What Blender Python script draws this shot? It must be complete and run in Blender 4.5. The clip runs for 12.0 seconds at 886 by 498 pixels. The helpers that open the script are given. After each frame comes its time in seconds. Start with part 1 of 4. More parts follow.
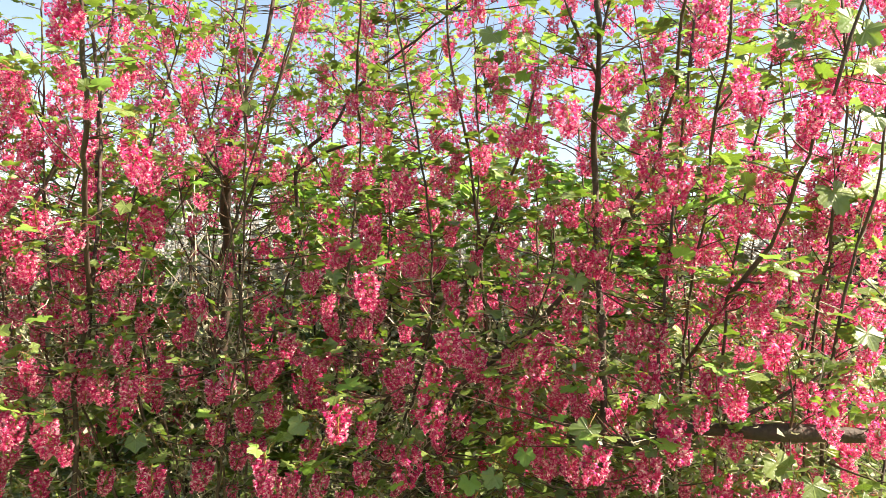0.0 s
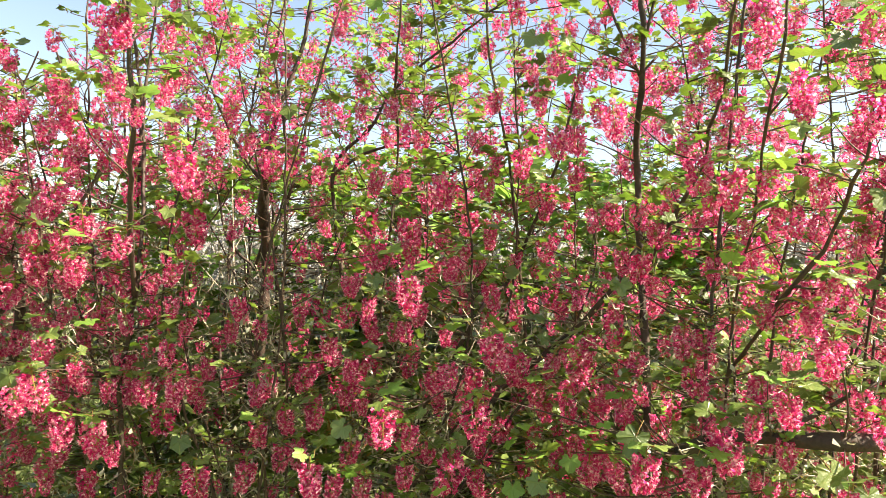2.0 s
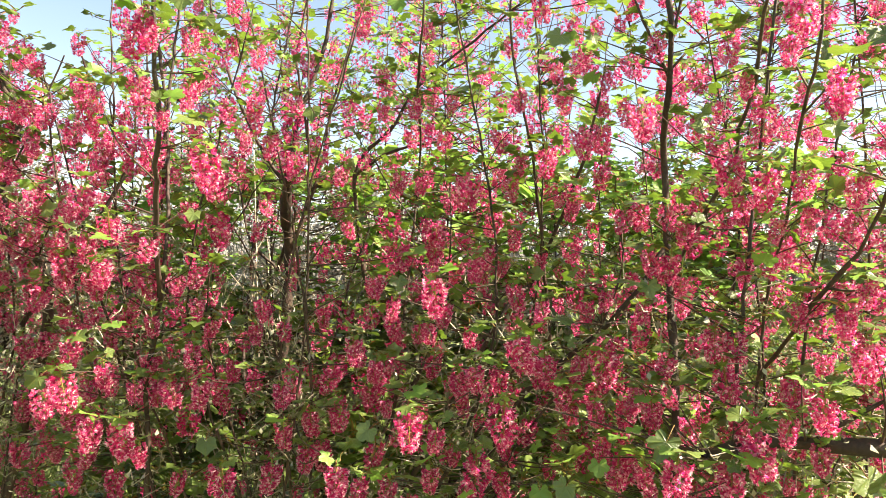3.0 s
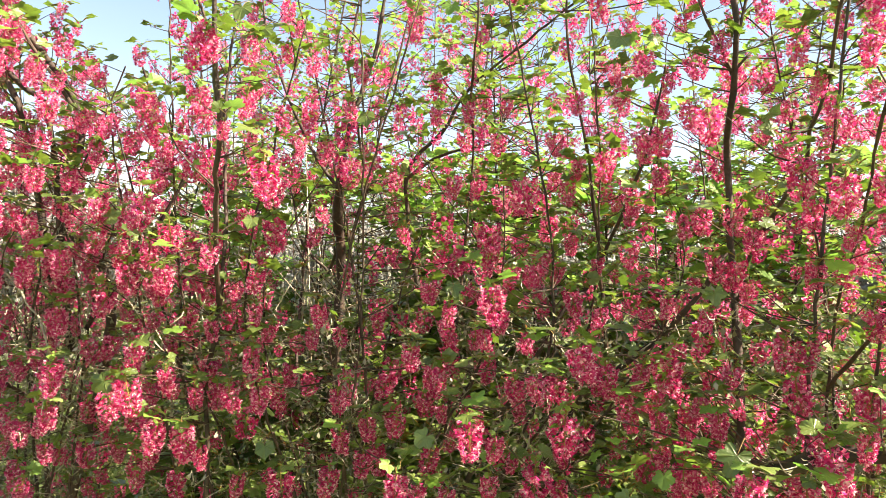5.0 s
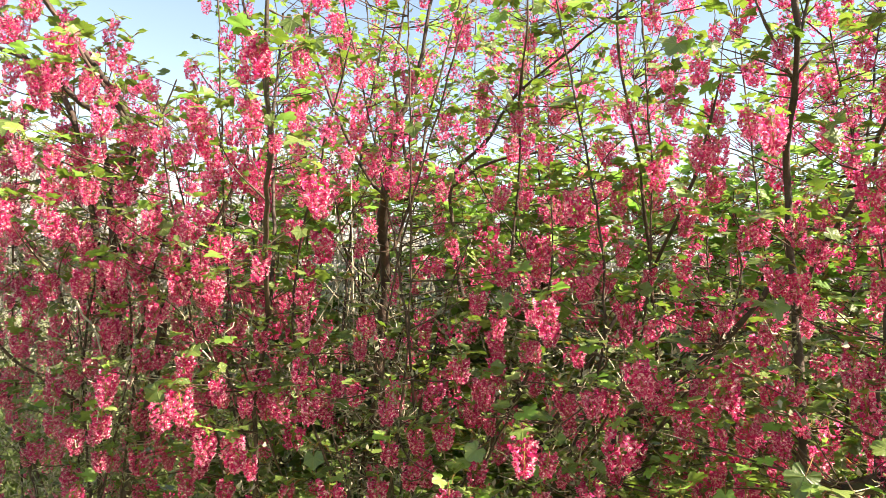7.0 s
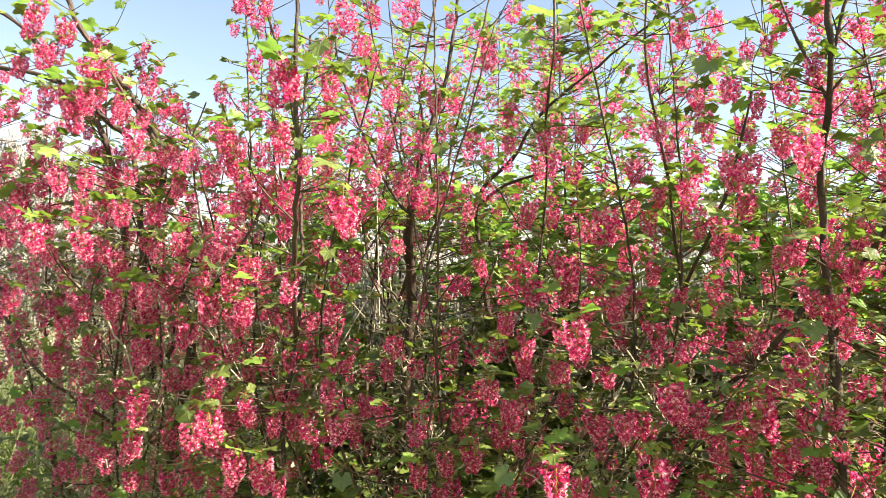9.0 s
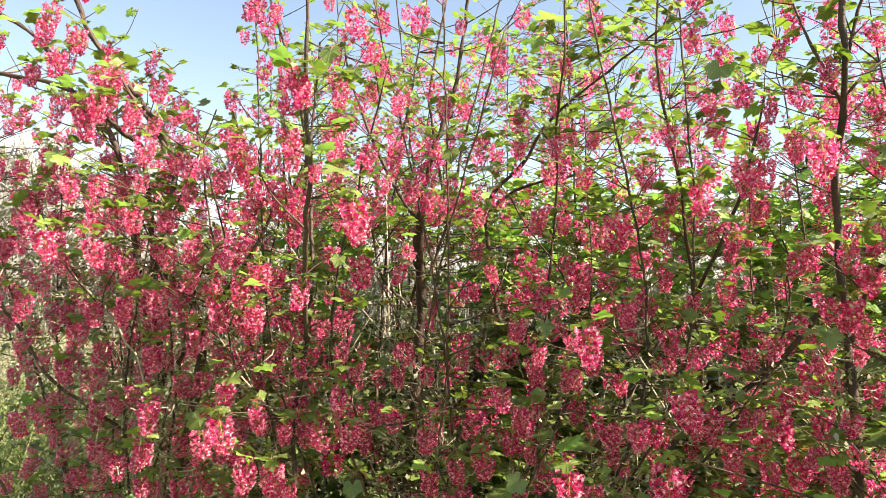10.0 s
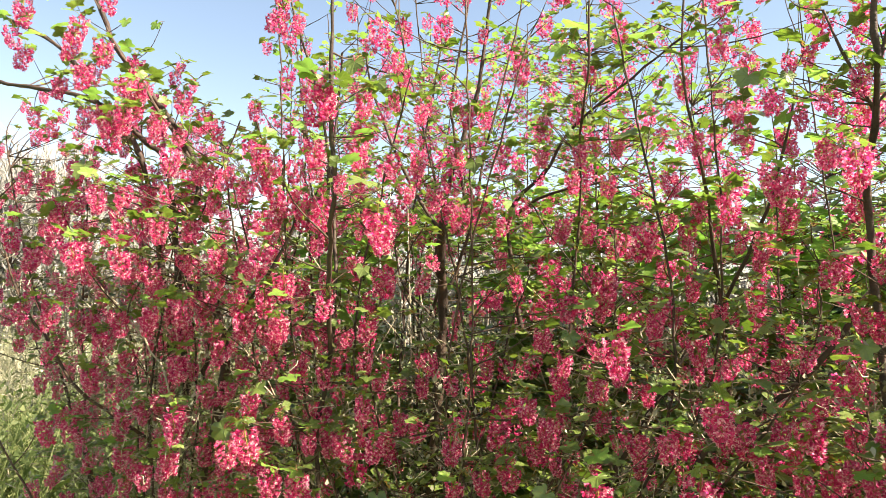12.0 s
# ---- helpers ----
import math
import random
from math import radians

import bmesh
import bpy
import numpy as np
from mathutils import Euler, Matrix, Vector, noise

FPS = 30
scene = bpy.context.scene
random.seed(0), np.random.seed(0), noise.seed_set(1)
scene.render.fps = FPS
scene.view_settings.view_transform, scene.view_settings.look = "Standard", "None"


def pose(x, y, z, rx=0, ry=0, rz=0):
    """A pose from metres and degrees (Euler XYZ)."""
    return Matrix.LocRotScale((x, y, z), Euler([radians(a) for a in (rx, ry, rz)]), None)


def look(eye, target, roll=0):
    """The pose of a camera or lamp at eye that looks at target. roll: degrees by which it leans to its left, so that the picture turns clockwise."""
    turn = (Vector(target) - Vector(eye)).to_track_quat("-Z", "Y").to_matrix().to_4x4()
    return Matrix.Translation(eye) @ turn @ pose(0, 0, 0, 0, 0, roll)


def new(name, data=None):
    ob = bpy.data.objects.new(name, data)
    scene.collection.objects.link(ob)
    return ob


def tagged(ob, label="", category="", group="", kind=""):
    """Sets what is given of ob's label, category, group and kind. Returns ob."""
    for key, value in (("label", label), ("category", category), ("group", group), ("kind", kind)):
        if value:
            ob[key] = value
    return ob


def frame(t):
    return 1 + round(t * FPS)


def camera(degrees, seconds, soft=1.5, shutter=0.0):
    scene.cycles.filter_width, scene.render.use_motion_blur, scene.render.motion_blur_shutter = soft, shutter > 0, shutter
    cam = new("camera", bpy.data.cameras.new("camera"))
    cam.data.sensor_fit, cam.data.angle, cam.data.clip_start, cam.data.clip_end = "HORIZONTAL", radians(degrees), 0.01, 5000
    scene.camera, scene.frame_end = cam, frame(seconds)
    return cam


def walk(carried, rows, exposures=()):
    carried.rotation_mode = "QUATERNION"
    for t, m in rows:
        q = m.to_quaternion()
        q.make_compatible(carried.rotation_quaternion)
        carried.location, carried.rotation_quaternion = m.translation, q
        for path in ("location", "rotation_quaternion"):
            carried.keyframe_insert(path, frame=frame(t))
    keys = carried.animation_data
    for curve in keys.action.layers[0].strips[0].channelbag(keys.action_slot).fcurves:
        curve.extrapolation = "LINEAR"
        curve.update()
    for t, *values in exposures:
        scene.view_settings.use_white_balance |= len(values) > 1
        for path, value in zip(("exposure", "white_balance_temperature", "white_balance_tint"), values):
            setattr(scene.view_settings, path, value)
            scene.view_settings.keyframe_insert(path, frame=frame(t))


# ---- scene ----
cam = camera(65.2, 12.0, 0.8)
PATH = [
    (0, (0.092, -1.186, 1.494), (-0.045, 0.806, 1.608), 1.8),
    (0.5, (0.09, -1.188, 1.497), (-0.059, 0.803, 1.607), 1.7),
    (1, (0.089, -1.186, 1.497), (-0.087, 0.804, 1.608), 1.7),
    (1.5, (0.08, -1.183, 1.5), (-0.115, 0.804, 1.607), 1.7),
    (2, (0.07, -1.185, 1.503), (-0.144, 0.801, 1.608), 1.8),
    (2.5, (0.065, -1.182, 1.507), (-0.173, 0.802, 1.607), 1.7),
    (3, (0.06, -1.179, 1.51), (-0.207, 0.801, 1.605), 1.6),
    (4.8, (0.037, -1.178, 1.519), (-0.334, 0.786, 1.607), 1.5),
    (5, (0.037, -1.176, 1.521), (-0.349, 0.784, 1.608), 1.5),
    (5.5, (0.033, -1.175, 1.524), (-0.385, 0.779, 1.613), 1.4),
    (6, (0.025, -1.174, 1.524), (-0.42, 0.774, 1.616), 1.5),
    (6.5, (0.018, -1.174, 1.527), (-0.445, 0.769, 1.622), 1.5),
    (7, (0.013, -1.173, 1.53), (-0.471, 0.765, 1.629), 1.5),
    (9, (0.004, -1.173, 1.541), (-0.543, 0.746, 1.677), 1.3),
    (9.5, (0.002, -1.173, 1.542), (-0.556, 0.743, 1.683), 1.2),
    (10, (-0.001, -1.171, 1.544), (-0.57, 0.74, 1.693), 1.2),
    (10.5, (-0.001, -1.172, 1.545), (-0.58, 0.736, 1.703), 1.2),
    (11, (-0.007, -1.17, 1.546), (-0.598, 0.733, 1.71), 1.2),
    (11.5, (-0.009, -1.17, 1.547), (-0.613, 0.729, 1.714), 1.2),
    (12, (-0.013, -1.171, 1.55), (-0.629, 0.725, 1.716), 1.1),
]
walk(cam, [(t, look(eye, target, roll)) for t, eye, target, roll in PATH],
     exposures=[(0, 2.18, 7700, 11), (6, 2.29, 7700, 11), (12, 2.12, 7700, 11)])

# ---- light ----
SUN = Vector((0.70, -0.06, 0.71)).normalized()
elevation = math.asin(SUN.z)
world = bpy.data.worlds.new("sky")
scene.world = world
world.use_nodes = True
wn = world.node_tree
sky = wn.nodes.new("ShaderNodeTexSky")
sky.sky_type, sky.sun_disc = "NISHITA", False
sky.sun_elevation, sky.sun_rotation = elevation, math.atan2(SUN.x, SUN.y)
sky.air_density, sky.dust_density, sky.ozone_density = 1.0, 0.7, 0.6
wn.links.new(sky.outputs["Color"], wn.nodes["Background"].inputs["Color"])
wn.nodes["Background"].inputs["Strength"].default_value = 0.070
lamp = bpy.data.lights.new("sun", "SUN")
lamp.energy, lamp.angle, lamp.color = 5.0, radians(0.6), (1.0, 0.95, 0.86)
sun = new("sun", lamp)
sun.matrix_world = look(SUN * 30, (0, 0, 0))

# ---- materials ----


def material(name):
    m = bpy.data.materials.new(name)
    m.use_nodes = True
    nt = m.node_tree
    return m, nt, nt.nodes["Principled BSDF"], nt.nodes["Material Output"]


def node(nt, kind, **values):
    n = nt.nodes.new(kind)
    for key, value in values.items():
        n.inputs[key].default_value = value
    return n


def math_node(nt, op, a, b=0.0):
    n = nt.nodes.new("ShaderNodeMath")
    n.operation = op
    for k, v in enumerate((a, b)):
        if isinstance(v, (int, float)):
            n.inputs[k].default_value = v
        else:
            nt.links.new(v, n.inputs[k])
    return n.outputs[0]


def ramp(nt, source, *stops):
    n = nt.nodes.new("ShaderNodeValToRGB")
    while len(n.color_ramp.elements) < len(stops):
        n.color_ramp.elements.new(0.5)
    for e, (at, c) in zip(n.color_ramp.elements, stops):
        e.position, e.color = at, (*c, 1)
    nt.links.new(source, n.inputs["Fac"])
    return n.outputs["Color"]


def own_random(nt):
    """One number a piece, for pieces of their own and for joined ones alike."""
    a = nt.nodes.new("ShaderNodeObjectInfo").outputs["Random"]
    b = nt.nodes.new("ShaderNodeNewGeometry").outputs["Random Per Island"]
    return math_node(nt, "FRACT", math_node(nt, "ADD", a, b))


def noise_at(nt, scale, detail=3.0, coords="Object"):
    tc = nt.nodes.new("ShaderNodeTexCoord")
    n = node(nt, "ShaderNodeTexNoise", Scale=scale, Detail=detail)
    nt.links.new(tc.outputs[coords], n.inputs["Vector"])
    return n.outputs["Fac"]


def bumped(nt, bsdf, height, strength, distance):
    b = node(nt, "ShaderNodeBump", Strength=strength, Distance=distance)
    nt.links.new(height, b.inputs["Height"])
    nt.links.new(b.outputs["Normal"], bsdf.inputs["Normal"])


def thin(nt, bsdf, out, color, share):
    """Lets light through a thin leaf or petal."""
    t = nt.nodes.new("ShaderNodeBsdfTranslucent")
    nt.links.new(color, t.inputs["Color"])
    mix = node(nt, "ShaderNodeMixShader", Fac=share)
    nt.links.new(bsdf.outputs[0], mix.inputs[1])
    nt.links.new(t.outputs[0], mix.inputs[2])
    nt.links.new(mix.outputs[0], out.inputs["Surface"])


def petal_material(name, stops, through_stops, rough=0.55, share=0.5):
    m, nt, bsdf, out = material(name)
    rnd = own_random(nt)
    nt.links.new(ramp(nt, rnd, *stops), bsdf.inputs["Base Color"])
    bsdf.inputs["Roughness"].default_value = rough
    bsdf.inputs["Specular IOR Level"].default_value = 0.3
    thin(nt, bsdf, out, ramp(nt, rnd, *through_stops), share)
    return m


def leaf_material(name, stops, through_stops, rough=0.36, share=0.27):
    """A lobed leaf with veins that run out from its stalk (from the leaf's own UV)."""
    m, nt, bsdf, out = material(name)
    rnd = own_random(nt)
    uv = nt.nodes.new("ShaderNodeTexCoord")
    sep = nt.nodes.new("ShaderNodeSeparateXYZ")
    nt.links.new(uv.outputs["UV"], sep.inputs[0])
    ang = math_node(nt, "ARCTAN2", math_node(nt, "SUBTRACT", sep.outputs[0], 0.5), math_node(nt, "SUBTRACT", sep.outputs[1], 0.5))
    ridge = math_node(nt, "POWER", math_node(nt, "ABSOLUTE", math_node(nt, "COSINE", math_node(nt, "MULTIPLY", ang, 2.9))), 24.0)
    grain = node(nt, "ShaderNodeTexNoise", Scale=16.0, Detail=3.0)
    nt.links.new(uv.outputs["UV"], grain.inputs["Vector"])
    vary = math_node(nt, "ADD", math_node(nt, "MULTIPLY", rnd, 0.75), math_node(nt, "MULTIPLY", grain.outputs["Fac"], 0.25))
    pale = node(nt, "ShaderNodeMix")
    pale.data_type = "RGBA"
    pale.inputs["B"].default_value = (0.30, 0.38, 0.10, 1)
    nt.links.new(math_node(nt, "MULTIPLY", ridge, 0.16), pale.inputs["Factor"])
    nt.links.new(ramp(nt, vary, *stops), pale.inputs["A"])
    nt.links.new(pale.outputs["Result"], bsdf.inputs["Base Color"])
    bsdf.inputs["Roughness"].default_value = rough
    bumped(nt, bsdf, math_node(nt, "ADD", ridge, grain.outputs["Fac"]), 0.5, 0.002)
    thin(nt, bsdf, out, ramp(nt, vary, *through_stops), share)
    return m


def bark_material(name, dark, light, scale, moss=None):
    m, nt, bsdf, out = material(name)
    n = noise_at(nt, scale, 5.0)
    fine = noise_at(nt, scale * 7, 2.0)
    c = ramp(nt, math_node(nt, "ADD", math_node(nt, "MULTIPLY", n, 0.7), math_node(nt, "MULTIPLY", fine, 0.3)), (0.35, dark), (0.65, light))
    if moss:
        mix = node(nt, "ShaderNodeMix")
        mix.data_type = "RGBA"
        mix.inputs["B"].default_value = (*moss, 1)
        nt.links.new(ramp(nt, noise_at(nt, scale * 0.6, 4.0), (0.58, (0, 0, 0)), (0.72, (0.6, 0.6, 0.6))), mix.inputs["Factor"])
        nt.links.new(c, mix.inputs["A"])
        c = mix.outputs["Result"]
    nt.links.new(c, bsdf.inputs["Base Color"])
    bsdf.inputs["Roughness"].default_value = 0.75
    bumped(nt, bsdf, fine, 0.6, 0.003)
    return m


# Pink varies by sepal; the palest tones also stand in for sunlit highlights.
PINK = petal_material("pink_sepal", ((0.0, (0.44, 0.015, 0.10)), (0.55, (0.62, 0.045, 0.19)), (0.86, (0.80, 0.22, 0.36)), (1.0, (0.92, 0.60, 0.66))),
                      ((0.0, (0.66, 0.03, 0.17)), (0.55, (0.80, 0.075, 0.30)), (1.0, (0.94, 0.38, 0.54))), 0.36, 0.58)
PALE = petal_material("pale_petal", ((0.0, (0.84, 0.50, 0.55)), (1.0, (0.90, 0.78, 0.78))), ((0.0, (0.9, 0.5, 0.55)), (1.0, (0.95, 0.75, 0.75))), 0.5, 0.4)
STALK = petal_material("flower_stalk", ((0.0, (0.25, 0.12, 0.05)), (1.0, (0.30, 0.26, 0.08))), ((0.0, (0.4, 0.16, 0.05)), (1.0, (0.4, 0.34, 0.08))), 0.6, 0.3)
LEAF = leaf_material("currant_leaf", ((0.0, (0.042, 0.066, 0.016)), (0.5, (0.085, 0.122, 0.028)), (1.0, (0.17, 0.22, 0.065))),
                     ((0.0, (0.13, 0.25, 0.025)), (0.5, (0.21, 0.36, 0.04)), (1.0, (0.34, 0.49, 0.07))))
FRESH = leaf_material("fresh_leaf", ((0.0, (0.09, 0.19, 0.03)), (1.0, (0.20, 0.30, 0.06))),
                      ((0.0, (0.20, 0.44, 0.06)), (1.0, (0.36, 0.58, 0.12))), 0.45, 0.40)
BARK = bark_material("currant_bark", (0.022, 0.012, 0.008), (0.068, 0.038, 0.025), 28.0, (0.06, 0.058, 0.022))
TWIG = bark_material("young_twig", (0.03, 0.016, 0.010), (0.09, 0.050, 0.028), 60.0)
DEAD = bark_material("dry_twig", (0.20, 0.16, 0.11), (0.46, 0.40, 0.30), 50.0)

# ---- mesh helpers ----


class Pile:
    """Gathers vertices, faces, material numbers and leaf coordinates into one mesh."""

    def __init__(self):
        self.v, self.f, self.m, self.uv, self.n = [], [], [], [], 0

    def add(self, verts, faces, mats, uvs=None):
        verts = np.asarray(verts, float)
        self.v.append(verts)
        self.f.append(np.asarray(faces, np.int64) + self.n)
        self.m.append(np.broadcast_to(np.asarray(mats, np.int32), (len(faces),)))
        self.uv.append(np.full((len(verts), 2), 0.5) if uvs is None else np.asarray(uvs, float))
        self.n += len(verts)

    def arrays(self):
        return np.concatenate(self.v), np.concatenate(self.f), np.concatenate(self.m), np.concatenate(self.uv)

    def mesh(self, name, mats, smooth=True):
        me = bpy.data.meshes.new(name)
        v, f, m, uv = self.arrays()
        me.vertices.add(len(v))
        me.vertices.foreach_set("co", v.astype(np.float32).ravel())
        me.loops.add(len(f) * 3)
        me.loops.foreach_set("vertex_index", f.astype(np.int32).ravel())
        me.polygons.add(len(f))
        me.polygons.foreach_set("loop_start", np.arange(0, len(f) * 3, 3, dtype=np.int32))
        me.polygons.foreach_set("material_index", m.astype(np.int32))
        me.polygons.foreach_set("use_smooth", np.full(len(f), smooth))
        layer = me.uv_layers.new(name="leaf")
        layer.data.foreach_set("uv", uv[f.ravel()].astype(np.float32).ravel())
        for k in mats:
            me.materials.append(k)
        me.update(calc_edges=True)
        me.validate()
        return me


def spline(points, step):
    """A smooth run through points (rows of any width, the first three in space)."""
    p = np.asarray(points, float)
    q = np.vstack([2 * p[0] - p[1], p, 2 * p[-1] - p[-2]])
    out = []
    for i in range(1, len(q) - 2):
        n = max(2, int(np.linalg.norm(q[i + 1][:3] - q[i][:3]) / step))
        for t in np.arange(n) / n:
            a, b, c, d = q[i - 1], q[i], q[i + 1], q[i + 2]
            out.append(0.5 * (2 * b + (c - a) * t + (2 * a - 5 * b + 4 * c - d) * t * t + (3 * b - a - 3 * c + d) * t ** 3))
    return np.vstack(out + [p[-1]])


def tube(pile, line, radii, sides, mat=0):
    """A round, tapered run along a line, closed at its end."""
    line, n = np.asarray(line, float), len(line)
    radii = np.broadcast_to(np.asarray(radii, float), (n,))
    d = np.gradient(line, axis=0)
    d /= np.linalg.norm(d, axis=1)[:, None] + 1e-9
    ref = np.array([0.31, 0.83, 0.12]) if abs(d[0][2]) > 0.7 else np.array([0.1, 0.2, 1.0])
    a = np.cross(d, ref)
    a /= np.linalg.norm(a, axis=1)[:, None] + 1e-9
    b = np.cross(d, a)
    ang = np.arange(sides) * 2 * np.pi / sides
    ring = a[:, None] * np.cos(ang)[None, :, None] + b[:, None] * np.sin(ang)[None, :, None]
    v = (line[:, None] + ring * radii[:, None, None]).reshape(-1, 3)
    v = np.vstack([v, line[-1] + d[-1] * radii[-1]])
    f = []
    for i in range(n - 1):
        for k in range(sides):
            p, q = i * sides + k, i * sides + (k + 1) % sides
            f += [(p, q, q + sides), (p, q + sides, p + sides)]
    f += [((n - 1) * sides + k, (n - 1) * sides + (k + 1) % sides, n * sides) for k in range(sides)]
    pile.add(v, f, mat)


def frame_of(direction, spin=0.0):
    """Rows of three axes, the third along direction."""
    w = np.asarray(direction, float)
    w = w / (np.linalg.norm(w) + 1e-9)
    u = np.cross(w, (0.2, 0.9, 0.37) if abs(w[2]) > 0.8 else (0, 0, 1.0))
    u /= np.linalg.norm(u) + 1e-9
    v = np.cross(w, u)
    return np.array([u * np.cos(spin) + v * np.sin(spin), v * np.cos(spin) - u * np.sin(spin), w])


def floret(rng, size, sides):
    """One flower: a short cone that flares into five pointed sepals round five small pale petals. It opens along +z."""
    pile = Pile()
    ang = np.arange(5) * 2 * np.pi / 5
    r = lambda rad, z, turn=0.0: np.stack([rad * np.cos(ang + turn), rad * np.sin(ang + turn), np.full(5, z)], 1)
    cone = np.array([(0, 0, 0), (0.0019, 0, 0.0075), (-0.0010, 0.0017, 0.0075), (-0.0010, -0.0017, 0.0075)])
    pile.add(cone * size, [(0, 1, 2), (0, 2, 3), (0, 3, 1)], 0)
    open_ = rng.uniform(0.35, 1.0)
    for k in range(5):
        c, s = math.cos(ang[k]), math.sin(ang[k])
        turn = np.array([[c, s, 0], [-s, c, 0], [0, 0, 1]])
        mid, tip = 0.0020 + 0.0028 * open_, 0.0022 + 0.0062 * open_
        kite = np.array([(0.0010, 0, 0.0068), (mid, 0.0025, 0.0102), (mid, -0.0025, 0.0102), (tip, 0, 0.0120 - 0.0022 * open_)])
        kite[1:3, 2] += rng.normal(0, 0.0005)
        pile.add(kite @ turn * size, [(0, 1, 2), (1, 3, 2)], 0)
    if sides > 3 and open_ > 0.5:
        v = np.vstack([r(0.0014, 0.0086, 0.6), r(0.0032, 0.0126, 0.6), [(0, 0, 0.0100)]])
        pile.add(v * size * (1.1, 1.1, 1.03), [(k, 5 + k, 10) for k in range(5)], 1)
    return pile.arrays()


def cluster(seed, florets, sides, plump, grow=1.0):
    """A hanging flower cluster, 62 mm long from its stalk at the origin to its tip."""
    rng = np.random.default_rng(seed)
    pile = Pile()
    sway = rng.normal(0, 0.004, 2)
    axis = np.array([(sway[0] * t * t * 2, sway[1] * t * t * 2, -0.062 * t) for t in np.linspace(0, 1, 7)])
    tube(pile, axis, np.linspace(0.0013, 0.0006, 7), 4, 2)
    for i in range(5):
        a = rng.uniform(0, 6.28)
        w = frame_of((math.cos(a), math.sin(a), rng.uniform(-0.2, 0.8)), rng.uniform(0, 6))
        leaf = np.array([(-0.0015, 0, 0), (0.0015, 0, 0), (0.004, 0.001, 0.007), (-0.004, -0.001, 0.007), (0, 0.0015, 0.014)]) * rng.uniform(0.7, 1.3)
        pile.add(leaf @ w + (0, 0, -0.003 * i), [(0, 1, 2), (0, 2, 3), (3, 2, 4)], 3)
    for i in range(florets):
        s = 0.12 + 0.80 * (i + rng.uniform(-0.3, 0.3)) / florets
        a = i * 2.39996 + rng.normal(0, 0.25)
        root = np.array([np.interp(s, np.linspace(0, 1, 7), axis[:, k]) for k in range(3)])
        drop = 0.25 + 0.75 * s + rng.normal(0, 0.12)
        out = np.array([math.cos(a), math.sin(a), -drop])
        out /= np.linalg.norm(out)
        reach = (0.0098 * (0.72 + 0.55 * math.sin(math.pi * min(1, s * 1.05)) - 0.25 * s ** 3) * plump) * rng.uniform(0.75, 1.25)
        at = root + out * reach
        v, f, m, _ = floret(rng, grow * (1.06 - 0.25 * s) * rng.uniform(0.85, 1.15), sides)
        pile.add(v @ frame_of(out, rng.uniform(0, 6)) + at, f, m)
        if sides > 3:
            pile.add(np.array([root, root + (0, 0, 0.0008), at]), [(0, 1, 2)], 2)
    return pile


def blade(seed, rim, lobes=1.0, teeth=0.05, cheap=False):
    """A lobed, toothed leaf, its stalk's end at the origin, 1 long along +y, face up; folded a little along its veins."""
    rng = np.random.default_rng(seed)
    th = np.linspace(-2.65, 2.65, rim)
    span = ((0.0, 1.0, 0.66), (1.08, 0.90, 0.60), (-1.08, 0.90, 0.60), (2.1, 0.66, 0.60), (-2.1, 0.66, 0.60))
    rad = np.array([max(L * math.exp(-abs((t - c) / w) ** 2.6 * 0.72 * lobes) for c, L, w in span) for t in th])
    rad *= 1 + np.where(np.arange(rim) % 2 == 0, teeth, -teeth) + rng.normal(0, 0.02, rim)
    cup, fold = rng.uniform(0.0, 0.40), rng.uniform(0.08, 0.22)
    rise = lambda r, t: fold * r * np.abs(np.sin(t * 1.6)) * 1.2 - cup * r * r * 0.6 + 0.09 * np.sin(3 * t + seed) * r * r
    inner = 0.55
    x, y = np.sin(th), np.cos(th)
    v = [(0, 0, 0)] + [(inner * r * a, inner * r * b, rise(inner * r, t)) for r, a, b, t in zip(rad, x, y, th)]
    v += [(r * a, r * b, rise(r, t)) for r, a, b, t in zip(rad, x, y, th)]
    f = [(0, i + 2, i + 1) for i in range(rim - 1)]
    for i in range(rim - 1):
        p, q = 1 + i, 1 + rim + i
        f += [(p, p + 1, q + 1), (p, q + 1, q)]
    v = np.array(v)
    pile = Pile()
    pile.add(v, f, 0, v[:, :2] * 0.4 + 0.5)
    stalk = np.array([(0, -1.0, -0.55), (0, -0.5, -0.12), (0, 0, 0)])
    if cheap:
        pile.add([(0, -1.0, -0.55), (0.06, -0.5, -0.14), (0, 0, 0), (-0.02, -0.5, -0.10)], [(0, 1, 2), (0, 2, 3)], 1)
    else:
        tube(pile, stalk, [0.035, 0.03, 0.03], 3, 1)
    return pile


def thing(name, label, category, at, group=""):
    ob = new(name)
    ob.location = at
    ob.empty_display_size = 0.1
    return tagged(ob, label, category, group)


def part(name, mesh, parent, m=None, label="", kind=""):
    ob = new(name, mesh)
    ob.parent = parent
    if m is not None:
        ob.matrix_basis = m
    return tagged(ob, label, kind=kind)


def to_matrix(axes, at, scale=1.0):
    """A pose whose axes are the rows of axes."""
    m = Matrix([[*(axes[:, k] * scale), at[k]] for k in range(3)] + [[0, 0, 0, 1]])
    return m

# ---- ground and distance ----


